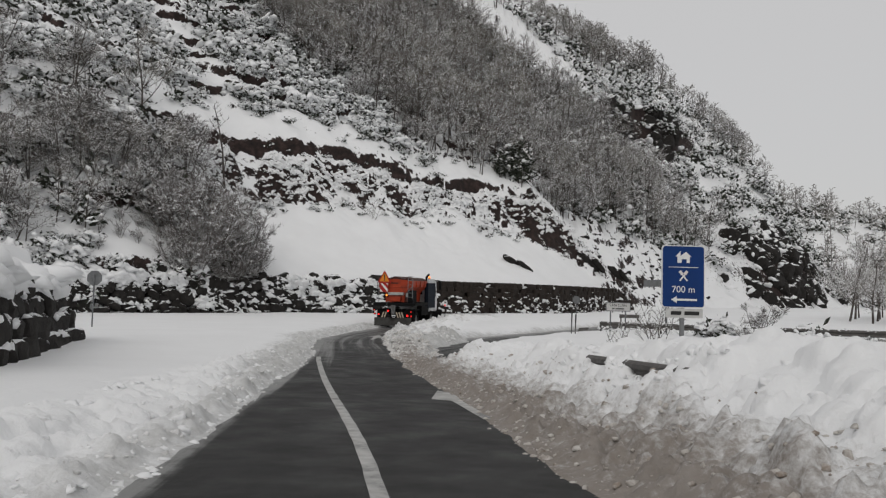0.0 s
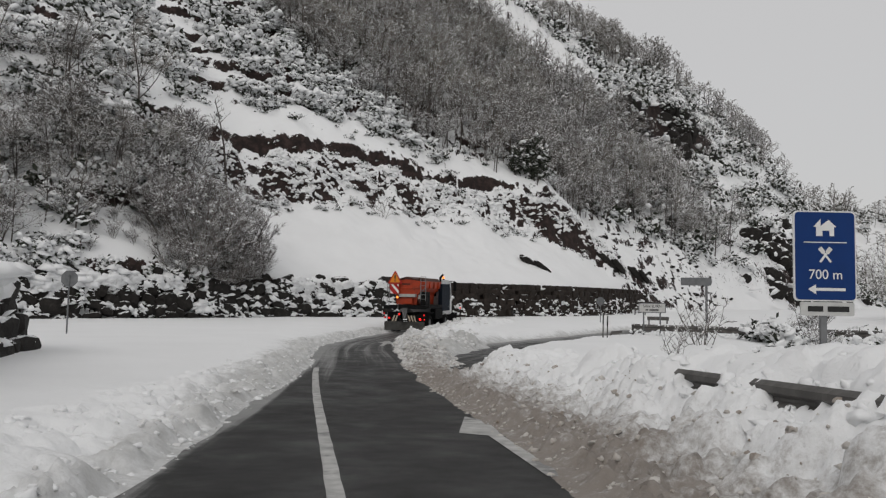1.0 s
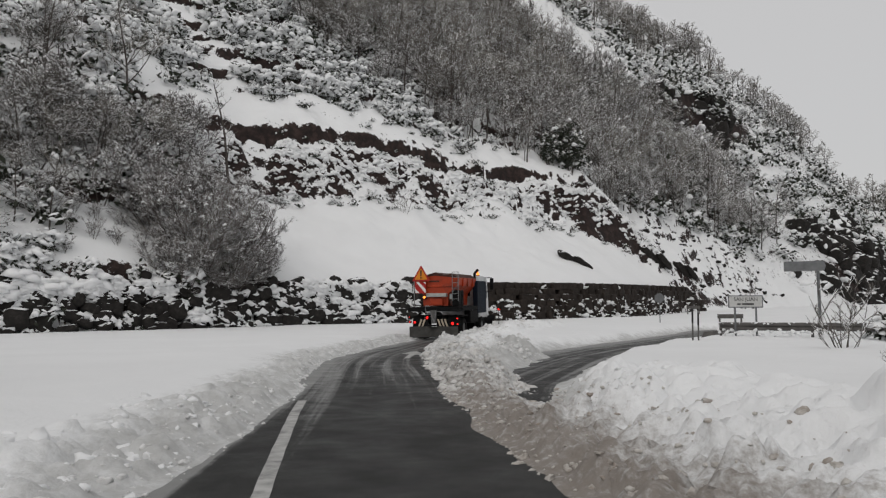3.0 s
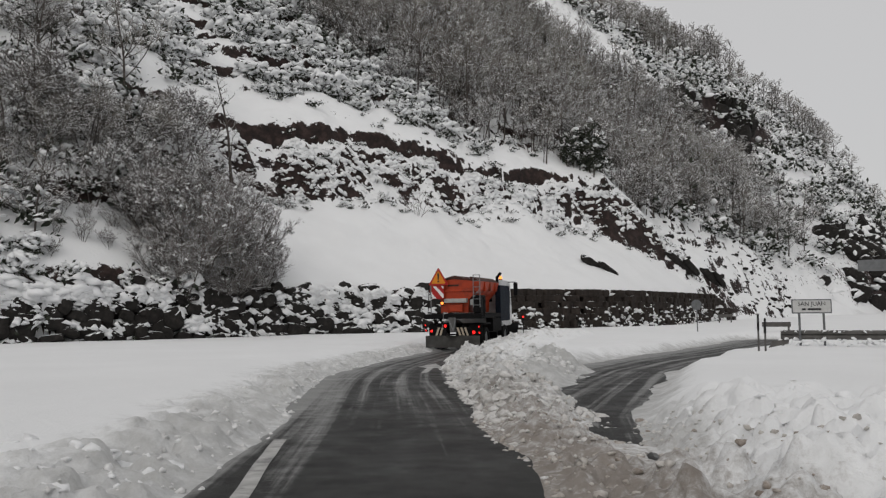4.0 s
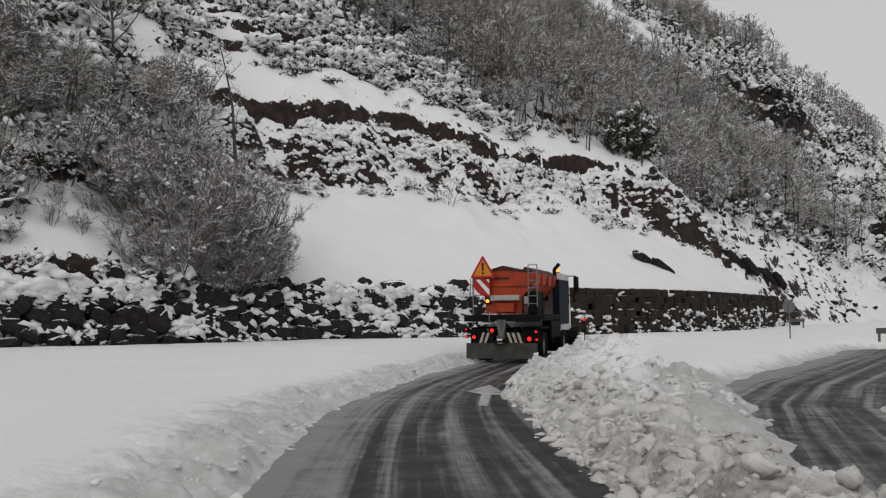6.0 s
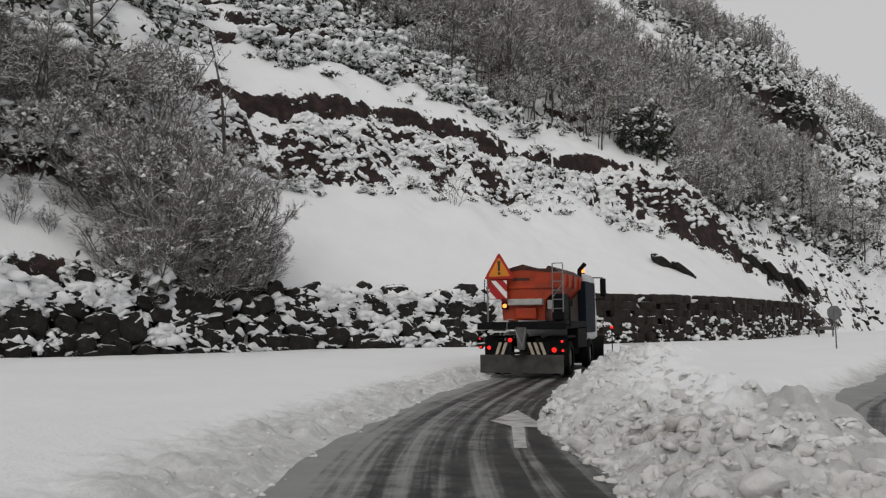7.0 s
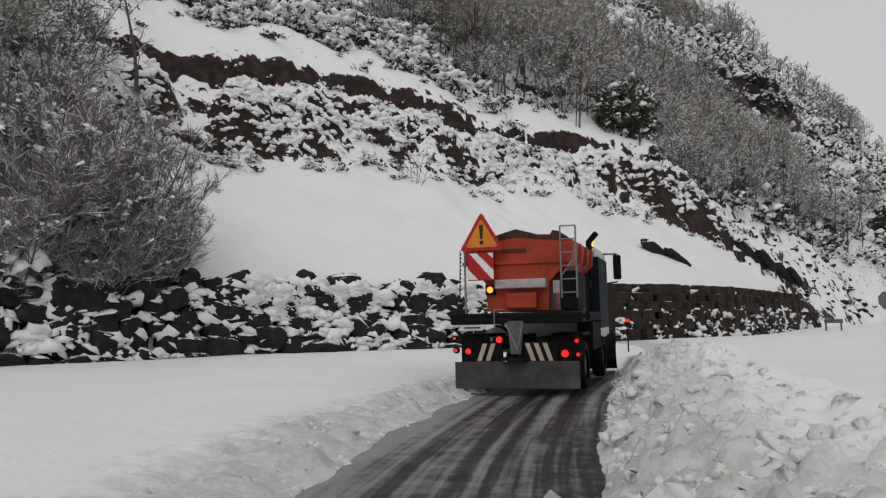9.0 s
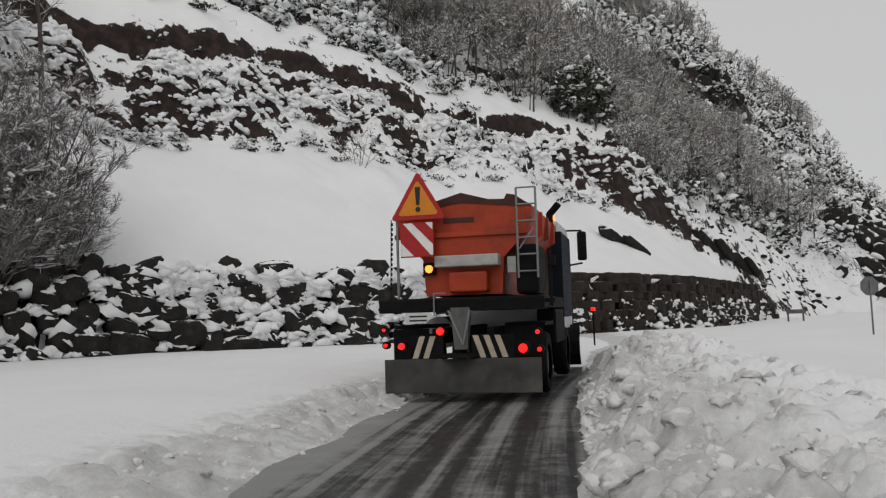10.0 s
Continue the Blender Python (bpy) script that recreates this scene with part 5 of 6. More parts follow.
def clod_spots(seed, count, y0, y1, side, d0, d1, lo, hi):
    rnd = random.Random(seed)
    out = []
    for k in range(count):
        y = rnd.uniform(y0, y1)
        d = d0 + (d1 - d0) * rnd.random() ** 1.2
        r = lo + (hi - lo) * rnd.random() ** 2.5
        out.append((float(road_x(y)) + side * (1.42 + d) + (float(wider(y)) if side > 0 else 0.0), y, r))
    return out


tagged(clod_mesh("snow_clods", 1, clod_spots(1, 560, 36, 58, 1, -0.1, 1.5, 0.025, 0.10) + clod_spots(9, 420, 36, 55, 1, 0.0, 2.3, 0.05, 0.17) + clod_spots(16, 240, 35, 43, 1, 1.6, 3.5, 0.04, 0.16) + clod_spots(5, 1700, 36, 58, 1, -0.45, 2.0, 0.01, 0.05), M_CLOD, 0.25), "tumbled lumps of freshly ploughed snow", "snow lumps", kind="stuff")
tagged(clod_mesh("slushy_snow_clods", 11, clod_spots(12, 520, 26, 37, 1, -0.1, 1.5, 0.025, 0.10) + clod_spots(8, 330, 26.5, 38.5, 1, 0.0, 1.6, 0.05, 0.16) + clod_spots(13, 1300, 24, 37, 1, -0.45, 1.9, 0.01, 0.05), M_SLUSHY), "tumbled lumps of grey slushy snow beside the junction", "snow lumps", kind="stuff")
tagged(clod_mesh("verge_snow_clods", 14, clod_spots(14, 520, 2, 24, -1, 0.15, 1.8, 0.03, 0.11) + clod_spots(15, 90, 3, 26, 1, 1.8, 4.2, 0.03, 0.11), M_SNOW, 0.35), "clean lumps of snow thrown onto the verge", "snow lumps", kind="stuff")
tagged(clod_mesh("dirty_snow_clods", 2, clod_spots(2, 2200, 3, 29, 1, -0.2, 1.9, 0.01, 0.055), M_DIRTY), "brown gritty crumbs of old ploughed snow", "snow lumps", kind="stuff")
tagged(clod_mesh("edge_snow_crumbs", 3, clod_spots(3, 1500, 3, 56, -1, -0.25, 0.9, 0.01, 0.06) + clod_spots(6, 420, 17, 56, -1, -1.3, 0.0, 0.008, 0.04) + clod_spots(7, 110, 5, 56, 1, -0.9, 0.0, 0.008, 0.035), M_CLOD), "small crumbs of snow along the road edge", "snow lumps", kind="stuff")


# ---- signs and barriers ----
def board(name, w, h, thick, material, parent, x=0, z=0, rad=0.04, y=0.0, label=""):
    poly = []
    for cx, cz, a0 in ((w / 2 - rad, h / 2 - rad, 0), (-w / 2 + rad, h / 2 - rad, 90), (-w / 2 + rad, -h / 2 + rad, 180), (w / 2 - rad, -h / 2 + rad, 270)):
        for k in range(5):
            a = radians(a0 + 22.5 * k)
            poly.append((x + cx + rad * math.cos(a), z + cz + rad * math.sin(a)))
    return part(name, prism(poly, y, y + thick), material, parent, label)


def service_sign():
    x, y = 6.3, 13.6
    g = ground_at(x, y)
    s = empty("service_sign", pose(x - 0.06, y, g - 0.16, 0, 0, 1.5), "blue roadside service sign with white house, cutlery and arrow symbols", "road sign")
    top = 2.53 - g
    part("post", box(-0.035, 0.035, 0.02, 0.07, -0.6, top - 0.05, 0.006), M_STEEL, s, "grey steel post")
    zc = top - 0.5
    p = board("panel", 0.70, 1.0, 0.025, M_WHITE, s, 0, zc, 0.05, -0.02)
    board("blue_face", 0.67, 0.97, 0.004, M_SIGNBLUE, p, 0, zc, 0.045, -0.0245)
    f = -0.0285
    hz = zc + 0.3
    icon = prism([(-0.1, hz - 0.08), (-0.1, hz + 0.02), (-0.13, hz + 0.02), (-0.05, hz + 0.11), (-0.05, hz + 0.03), (0.04, hz + 0.1), (0.13, hz + 0.02), (0.1, hz + 0.02), (0.1, hz - 0.08), (0.05, hz - 0.08), (0.05, hz - 0.02), (-0.03, hz - 0.02), (-0.03, hz - 0.08)], f - 0.003, f)
    part("house_symbol", icon, M_WHITE, p)
    part("divider", box(-0.24, 0.24, f - 0.003, f, zc + 0.145, zc + 0.155), M_WHITE, p)
    cz = zc + 0.01
    for name, a in (("fork_symbol", 38), ("knife_symbol", -38)):
        bm = box(-0.012, 0.012, -0.0015, 0.0015, -0.1, 0.1)
        box(-0.024, 0.024, -0.0015, 0.0015, 0.03, 0.1, 0, bm)
        ob = part(name, bm, M_WHITE, p)
        ob.matrix_local = Matrix.Translation((0, f - 0.002 - (0.002 if a > 0 else 0), cz)) @ pose(0, 0, 0, 0, a, 0)
    words("distance_text", "700 m", 0.15, M_WHITE, p, Matrix.Translation((0, f - 0.001, zc - 0.21)) @ pose(0, 0, 0, 90, 0, 0))
    az = zc - 0.37
    part("arrow", prism([(-0.2, az), (-0.11, az + 0.055), (-0.11, az + 0.016), (0.22, az + 0.016), (0.22, az - 0.016), (-0.11, az - 0.016), (-0.11, az - 0.055)], f - 0.003, f), M_WHITE, p)
    q = board("name_plate", 0.60, 0.15, 0.02, M_SIGNPALE, s, 0.02, top - 1.085, 0.02, -0.02, "small pale name plate")
    for a, b in ((-0.22, -0.05), (0.0, 0.24)):
        part("lettering_bar", box(a + 0.02, b + 0.02, -0.024, -0.0205, top - 1.115, top - 1.055), M_INK, q)


service_sign()


def place_sign():
    x, y = 12.68, 45.55
    g = ground_at(x, y)
    s = empty("place_name_sign", pose(x, y, g, 0, 0, -1), "weathered pale rectangular place-name sign on two posts in snow", "road sign")
    top = 1.53 - g
    for px in (-0.42, 0.42):
        part("post", box(px - 0.035, px + 0.035, 0.015, 0.065, -0.5, top - 0.1, 0.006), M_SIGNGREY, s)
    p = board("panel", 1.38, 0.50, 0.03, M_SIGNGREY, s, 0, top - 0.25, 0.03, -0.02)
    board("face", 1.30, 0.42, 0.004, M_SIGNPALE, p, 0, top - 0.25, 0.025, -0.0245)
    words("place_text", "SAN JUAN", 0.21, M_INK, p, Matrix.Translation((0, -0.03, top - 0.165)) @ pose(0, 0, 0, 90, 0, 0))
    for a, b in ((-0.34, -0.2), (-0.15, 0.32)):
        part("lettering_bar", box(a, b, -0.033, -0.0285, top - 0.385, top - 0.32), M_INK, p)


place_sign()


def direction_sign():
    x, y = 14.8, 43.9
    g = ground_at(x, y)
    s = empty("direction_sign", pose(x, y, g, 0, 0, -24), "narrow grey direction board seen from behind on one post", "road sign")
    top = 2.8 - g
    part("post", rod((0.1, 0, -0.5), (0.1, 0, top - 0.05), 0.06), M_SIGNGREY, s)
    part("panel", prism([(-1.1, top - 0.38), (0.32, top - 0.38), (0.38, top - 0.19), (0.32, top), (-1.1, top)], -0.09, -0.06), M_SIGNGREY, s)
    part("brace", box(-0.9, 0.25, -0.058, -0.035, top - 0.25, top - 0.19), M_STEEL, s)


direction_sign()


def stop_sign(x, y, zc, label):
    g = ground_at(x, y)
    s = empty("stop_sign", pose(x, y, g, 0, 0, 4), label, "road sign", "stop signs")
    oct_ = [(0.33 * math.cos(radians(22.5 + 45 * k)), zc - g + 0.33 * math.sin(radians(22.5 + 45 * k))) for k in range(8)]
    part("plate", prism(oct_, -0.02, 0.0), M_SIGNGREY, s)
    part("post", rod((0, -0.04, -0.5), (0, -0.04, zc - g + 0.15), 0.03), M_SIGNGREY, s)


stop_sign(-12.2, 35.2, 2.0, "octagonal sign seen from its bare grey back beside snow")
stop_sign(13.85, 64.95, 1.72, "octagonal sign on a thin post, bare grey back showing")


def barrier_board(x, y, turn, w, h, label):
    g = ground_at(x, y)
    s = empty("barrier_board", pose(x, y, g, 0, 0, turn), label, "barrier", "snowed-in barriers")
    part("beam", box(-w / 2, w / 2, -0.03, 0.03, h - 0.26, h, 0.01), M_RAIL, s)
    for px in (-w / 2 + 0.12, w / 2 - 0.12):
        part("leg", box(px - 0.05, px + 0.05, -0.02, 0.05, -0.4, h - 0.2, 0.008), M_RAIL, s)


barrier_board(22.9, 89.5, 20, 1.5, 0.75, "short dark barrier board on two legs in snow")
barrier_board(17.4, 62.0, -8, 1.5, 0.55, "short dark barrier board half buried in snow")


def crash_barrier(pts, label):
    s = empty("crash_barrier", Matrix.Identity(4), label, "crash barrier")
    for k, ((x0, y0), (x1, y1)) in enumerate(zip(pts[:-1], pts[1:])):
        d = math.hypot(x1 - x0, y1 - y0)
        a = math.degrees(math.atan2(y1 - y0, x1 - x0))
        g0 = g1 = -0.06
        prof = [(0.0, 0.50), (0.05, 0.46), (0.05, 0.38), (0.0, 0.34), (0.05, 0.30), (0.05, 0.22), (0.0, 0.18), (-0.015, 0.18), (-0.015, 0.50)]
        bm = prism(prof, 0, d)
        ob = part("rail", bm, M_RAIL, s)
        ob.matrix_world = Matrix.Translation((x0, y0, g0)) @ pose(0, 0, 0, 0, 0, a - 90) @ pose(0, 0, 0, math.degrees(math.atan2(g1 - g0, d)), 0, 0)
        ob = part("post", box(-0.06, 0.0, -0.05, 0.05, min(-0.5, ground_at(x0, y0) - 0.3), 0.5, 0.008), M_RAIL, s)
        ob.matrix_world = pose(x0, y0, g0, 0, 0, a - 90)
        # drift lying on the rail
        vs, fs = [], []
        rnd = random.Random(k)
        for j in range(int(d / 0.16)):
            clump(vs, fs, Vector((rnd.uniform(-0.06, 0.05), j * 0.16, rnd.uniform(0.44, 0.50))), rnd.uniform(0.04, 0.09), rnd, 0.7)
            clump(vs, fs, Vector((rnd.uniform(0.05, 0.2), j * 0.16, rnd.uniform(0.0, 0.22))), rnd.uniform(0.06, 0.14), rnd, 0.7)
        o2 = mesh_part("snow_cap", vs, fs, M_SNOW, s, True)
        o2["kind"] = "stuff"
        o2.matrix_world = ob.matrix_world.copy()


crash_barrier([(11.8, 46.05), (14.6, 43.9), (16.8, 42.4), (19.4, 41.0), (22, 39.8), (25, 38.8)], "weathered steel crash barrier buried to its rail in snow")


def guard_rail():
    """Steel beam along the verge, drifted up to its top from behind."""
    s = empty("guard_rail", Matrix.Identity(4), "weathered steel guard rail half sunk in roadside snow", "crash barrier")
    line = [(5.3, 10.3), (5.22, 11.4), (5.12, 13.0), (5.0, 14.8), (5.0, 16.6), (5.15, 18.4)]
    prof = [(0.0, 0.0), (-0.07, -0.045), (-0.07, -0.105), (-0.01, -0.145), (-0.01, -0.175), (-0.07, -0.215), (-0.07, -0.275), (0.0, -0.32), (0.012, -0.315), (-0.055, -0.272), (-0.055, -0.218), (0.004, -0.18), (0.004, -0.14), (-0.055, -0.102), (-0.055, -0.048), (0.012, -0.005)]
    rnd = random.Random(3)
    for (x0, y0), (x1, y1) in zip(line[:-1], line[1:]):
        d, turn = math.hypot(x1 - x0, y1 - y0), math.degrees(math.atan2(y1 - y0, x1 - x0)) - 90
        z0, z1 = float(road_z(y0)) + 0.83, float(road_z(y1)) + 0.83
        tilt = math.degrees(math.atan2(z1 - z0, d))
        rail = part("rail", prism(prof, -0.08, d + 0.08), M_RAIL, s)
        rail.matrix_world = pose(x0, y0, z0, tilt, 0, turn)
        post = part("post", box(0.01, 0.11, -0.05, 0.05, -1.1, -0.02, 0.008), M_RAIL, s)
        post.matrix_world = pose(x0, y0, z0, 0, 0, turn)
        for yy in (-0.03, 0.03):
            part("bolt", rod((-0.02, yy, -0.16), (0.0, yy, -0.16), 0.014, 0.01, 8), M_STEEL, rail)
    spots = []
    for k in range(150):        # crumbs caught along it
        y = rnd.uniform(9.9, 18.2)
        x = float(np.interp(y, [p[1] for p in line], [p[0] for p in line]))
        spots.append((x + rnd.choice((rnd.uniform(-0.4, -0.1), rnd.uniform(0.1, 0.3))), y, rnd.uniform(0.03, 0.11)))
    tagged(clod_mesh("rail_snow", 23, spots, M_SNOW, 0.1), "lumps of snow slumped against a buried guard rail", "snow", kind="stuff")


guard_rail()


def marker_posts():
    x, y = 9.4, 41.2
    g = ground_at(x, y)
    s = empty("marker_posts", pose(x, y, g, 0, 0, -10), "pair of thin dark roadside posts with a low board in snow", "post")
    for px, h in ((-0.09, 1.12), (0.1, 0.98)):
        p = part("post", rod((px, 0, -0.4), (px + 0.02, 0, h), 0.03, 0.026), M_RAIL, s)
        part("dark_band", rod((px + 0.011, 0, h * 0.55), (px + 0.02, 0, h - 0.02), 0.034, 0.031), M_INK, p)
    part("board", prism([(0.2, 0.1), (0.75, 0.22), (0.78, 0.34), (0.3, 0.3)], -0.03, 0.03), M_RAIL, s, "low dark tilted board")


marker_posts()


def arrow_plate():
    x, y = on_foot(56.4, -1.3)
    g = ground_at(x, y)
    s = empty("direction_plate", pose(x, y, g, 0, 0, 6), "small white arrow-shaped direction plate in front of the boulder wall", "road sign")
    part("post", rod((0, 0.03, -0.4), (0, 0.03, 1.2), 0.03), M_STEEL, s)
    p = part("plate", prism([(-0.55, 0.72), (0.4, 0.72), (0.62, 0.95), (0.4, 1.18), (-0.55, 1.18)], -0.02, 0), M_SIGNPALE, s)
    for z in (0.84, 1.0):
        part("lettering_bar", box(-0.4, 0.3, -0.025, -0.0205, z - 0.035, z + 0.035), M_INK, p)
    part("upper_plate", box(-0.2, 0.3, -0.02, 0, 1.26, 1.48, 0.01), M_SIGNPALE, s)


arrow_plate()


# ---- gritter truck ----
def wheel(parent, x, y, r=0.5, w=0.28):
    bm = bmesh.new()
    prof = [(0.3, -w / 2), (r - 0.04, -w / 2), (r, -w / 2 + 0.05), (r, w / 2 - 0.05), (r - 0.04, w / 2), (0.3, w / 2)]
    ring = []
    for k in range(28):
        a = 2 * math.pi * k / 28
        ring.append([bm.verts.new((x + px, y + pr * math.cos(a), r + pr * math.sin(a))) for pr, px in prof])
    for k in range(28):
        p, q = ring[k], ring[(k + 1) % 28]
        for j in range(5):
            bm.faces.new((p[j], p[j + 1], q[j + 1], q[j]))
    bmesh.ops.recalc_face_normals(bm, faces=bm.faces)
    wh = part("wheel", bm, M_TYRE, parent, "dark wet truck tyre")
    part("rim", rod((x - w / 2 + 0.05, y, r), (x + w / 2 - 0.05, y, r), 0.31, 0.31, 20), M_STEEL, wh)
    return wh


def gritter():
    X, Y = -0.21, 51.5
    t = empty("gritter_truck", pose(X, Y, float(road_z(Y)) + 0.03, 1.0, 0, -15.5), "orange salt-spreader truck with snow-plough lights and rear warning triangle", "truck")
    for x in (-1.08, -0.76, 0.76, 1.08):
        wheel(t, x, 1.25)
    for x in (-1.05, 1.05):
        wheel(t, x, 4.9)
    bm = box(-0.5, -0.38, 0.25, 6.0, 0.85, 1.1, 0.01)
    box(0.38, 0.5, 0.25, 6.0, 0.85, 1.1, 0.01, bm)
    part("chassis", bm, M_BLACK, t)
    part("deck", box(-1.2, 1.25, 0.15, 4.0, 1.38, 1.58, 0.02), M_BLACK, t, "black load deck")
    part("rear_crossbeam", box(-1.3, 1.32, 0.02, 0.16, 1.36, 1.56, 0.015), M_BLACK, t)
    # hopper: wide at the top, narrow at the bottom
    bm = bmesh.new()
    secs = []
    for y, k in ((0.42, 0.0), (0.5, 0.02), (3.85, 0.02), (3.93, 0.0)):
        prof = [(-0.62, 1.62), (0.62, 1.62), (0.66, 2.2), (1.08, 2.62), (1.13, 2.98), (0.95, 3.04), (0.0, 3.12), (-0.95, 3.04), (-1.13, 2.98), (-1.08, 2.62), (-0.66, 2.2)]
        secs.append([bm.verts.new((x * (1 + k), y, z)) for x, z in prof])
    for a, b in zip(secs[:-1], secs[1:]):
        for j in range(11):
            bm.faces.new((a[j], a[(j + 1) % 11], b[(j + 1) % 11], b[j]))
    bm.faces.new(secs[0][::-1])
    bm.faces.new(secs[-1])
    bmesh.ops.recalc_face_normals(bm, faces=bm.faces)
    hop = part("hopper", bm, M_ORANGE, t, "orange painted steel salt hopper")
    for y in (1.3, 2.2, 3.1):
        part("rib", prism([(1.1, 2.55), (1.19, 2.6), (1.19, 2.98), (1.1, 2.98)], y - 0.04, y + 0.04), M_ORANGE, hop)
        part("rib", prism([(-1.1, 2.98), (-1.19, 2.98), (-1.19, 2.6), (-1.1, 2.55)], y - 0.04, y + 0.04), M_ORANGE, hop)
    part("rear_rim", box(-1.12, 1.12, 0.36, 0.45, 2.55, 2.63, 0.01), M_ORANGE, hop)
    part("tarpaulin", prism([(-1.12, 3.0), (-0.6, 3.10), (0.0, 3.26), (0.45, 3.13), (0.7, 3.12), (0.74, 3.2), (0.86, 3.18), (1.12, 3.0), (0.9, 3.0), (0, 3.1), (-0.9, 3.0)], 0.40, 3.9), M_TARP, hop, "sagging dark tarpaulin cover")
    part("motor_housing", box(-0.2, 0.42, 0.2, 0.5, 1.66, 1.98, 0.03), M_ORANGE, t)
    part("outlet_hood", box(-0.4, 0.62, 0.12, 0.42, 2.06, 2.24, 0.02), M_GREYPL, t, "pale grey cover plate")
    part("maker_plate", box(-0.3, 0.2, 0.408, 0.418, 2.78, 2.86), M_TARP, hop)
    part("info_plate", box(0.72, 0.88, 0.395, 0.405, 1.95, 2.2), M_GREYPL, t)
    part("tank", box(0.86, 1.22, 0.3, 1.2, 1.6, 2.38, 0.06), M_BLACK, t)
    # chute and spinner
    bm = prism([(-0.13, 1.42), (0.17, 1.42), (0.12, 0.78), (-0.08, 0.78)], -0.02, 0.14)
    part("chute", bm, M_CHUTE, t, "grey steel spreading chute")
    part("chute_stay", rod((-0.16, -0.03, 1.38), (0.06, -0.03, 0.85), 0.02), M_STEEL, t)
    part("chute_stay", rod((0.18, -0.03, 1.38), (0.06, -0.03, 0.85), 0.02), M_STEEL, t)
    part("spinner", rod((0, 0.02, 0.66), (0, 0.02, 0.72), 0.3, 0.24, 24), M_BLACK, t)
    bm = box(-0.4, -0.38, -0.02, 0.0, 1.3, 1.66)
    box(-0.4, -0.2, -0.02, 0.0, 1.64, 1.66, 0, bm)
    part("lever", bm, M_STEEL, t)
    # striped bumper boards
    for x0, x1 in ((-0.78, -0.26), (0.18, 0.84)):
        b0 = part("bumper_board", box(x0, x1, 0.0, 0.03, 0.64, 1.0, 0.005), M_BLACK, t)
        k = x0 + 0.02
        lean = 0.12 if x0 < 0 else -0.12
        while k + 0.08 + abs(lean) < x1:
            a = k + (0 if lean > 0 else -lean)
            part("stripe", prism([(a, 0.65), (a + 0.09, 0.65), (a + 0.09 + lean, 0.99), (a + lean, 0.99)], -0.004, -0.001), M_CREAM, b0)
            k += 0.17
    part("mud_curtain", box(-1.2, 1.25, -0.06, -0.02, 0.12, 0.64, 0.012), M_RUBBER, t, "salt-grey rubber curtain hanging behind the wheels")
    # lamps
    for x, z, r in ((-0.94, 0.84, 0.055), (0.97, 0.78, 0.07), (-0.31, 1.06, 0.062), (-1.2, 0.86, 0.03), (1.22, 0.76, 0.035), (-1.22, 1.1, 0.025), (1.2, 1.02, 0.035)):
        hs = part("lamp_housing", rod((x, 0.02, z), (x, 0.12, z), r + 0.03, r + 0.03, 16), M_BLACK, t)
        part("tail_lamp", rod((x, -0.02, z), (x, 0.02, z), r * 0.9, r, 16), M_TAIL, hs, "lit red lamp")
    hs = part("lamp_housing", box(-0.64, -0.44, 0.32, 0.4, 1.95, 2.15, 0.01), M_BLACK, t)
    part("warning_lamp", rod((-0.54, 0.29, 2.05), (-0.54, 0.33, 2.05), 0.06, 0.065, 16), M_AMBER, hs, "lit amber flashing lamp")
    # warning triangle and chevron plate
    def tri(k, cz):
        pts = []
        for cx, z in ((-0.48, 3.62), (-0.94, 2.84), (-0.02, 2.84)):
            pts.append((-0.48 + (cx + 0.48) * k, cz + (z - cz) * k))
        out = []
        for i in range(3):
            p, q, r_ = Vector(pts[i - 1]), Vector(pts[i]), Vector(pts[(i + 1) % 3])
            d1, d2 = (p - q).normalized(), (r_ - q).normalized()
            for f in (0.0, 0.5, 1.0):
                a, b = q + d1 * 0.05, q + d2 * 0.05
                m_ = a.lerp(b, f)
                out.append(tuple(m_.lerp(q, 0.25 if f == 0.5 else 0)))
        return out
    w = part("warning_triangle", prism(tri(1.0, 3.1), 0.16, 0.19), M_RED, t, "red-bordered yellow warning triangle with exclamation mark")
    part("yellow_face", prism(tri(0.74, 3.1), 0.154, 0.1585), M_YELLOW, w)
    part("exclamation_bar", prism([(-0.525, 3.36), (-0.435, 3.36), (-0.452, 3.07), (-0.508, 3.07)], 0.148, 0.1525), M_INK, w)
    part("exclamation_dot", rod((-0.48, 0.148, 3.0), (-0.48, 0.1525, 3.0), 0.042, 0.042, 18), M_INK, w)
    c = part("chevron_plate", box(-0.8, -0.25, 0.2, 0.23, 2.24, 2.8, 0.008), M_RED, t, "red and white diagonally striped warning plate")
    part("white_stripe", prism([(-0.79, 2.26), (-0.79, 2.48), (-0.58, 2.26)], 0.193, 0.1975), M_WHITE, c)
    part("white_stripe", prism([(-0.75, 2.79), (-0.6, 2.79), (-0.26, 2.44), (-0.26, 2.27), (-0.3, 2.27)], 0.193, 0.1975), M_WHITE, c)
    part("white_stripe", prism([(-0.38, 2.79), (-0.26, 2.79), (-0.26, 2.67)], 0.193, 0.1975), M_WHITE, c)
    mast = part("sign_mast", rod((-0.86, 0.24, 1.55), (-0.86, 0.24, 2.95), 0.022), M_STEEL, t)
    ch = part("chain", rod((-0.98, 0.2, 1.7), (-0.94, 0.18, 2.86), 0.008, 0.008, 6), M_BLACK, t)
    for k in range(14):
        part("link", box(-0.985 + 0.003 * k, -0.955 + 0.003 * k, 0.185, 0.205, 1.72 + 0.08 * k, 1.77 + 0.08 * k, 0.004), M_BLACK, ch)
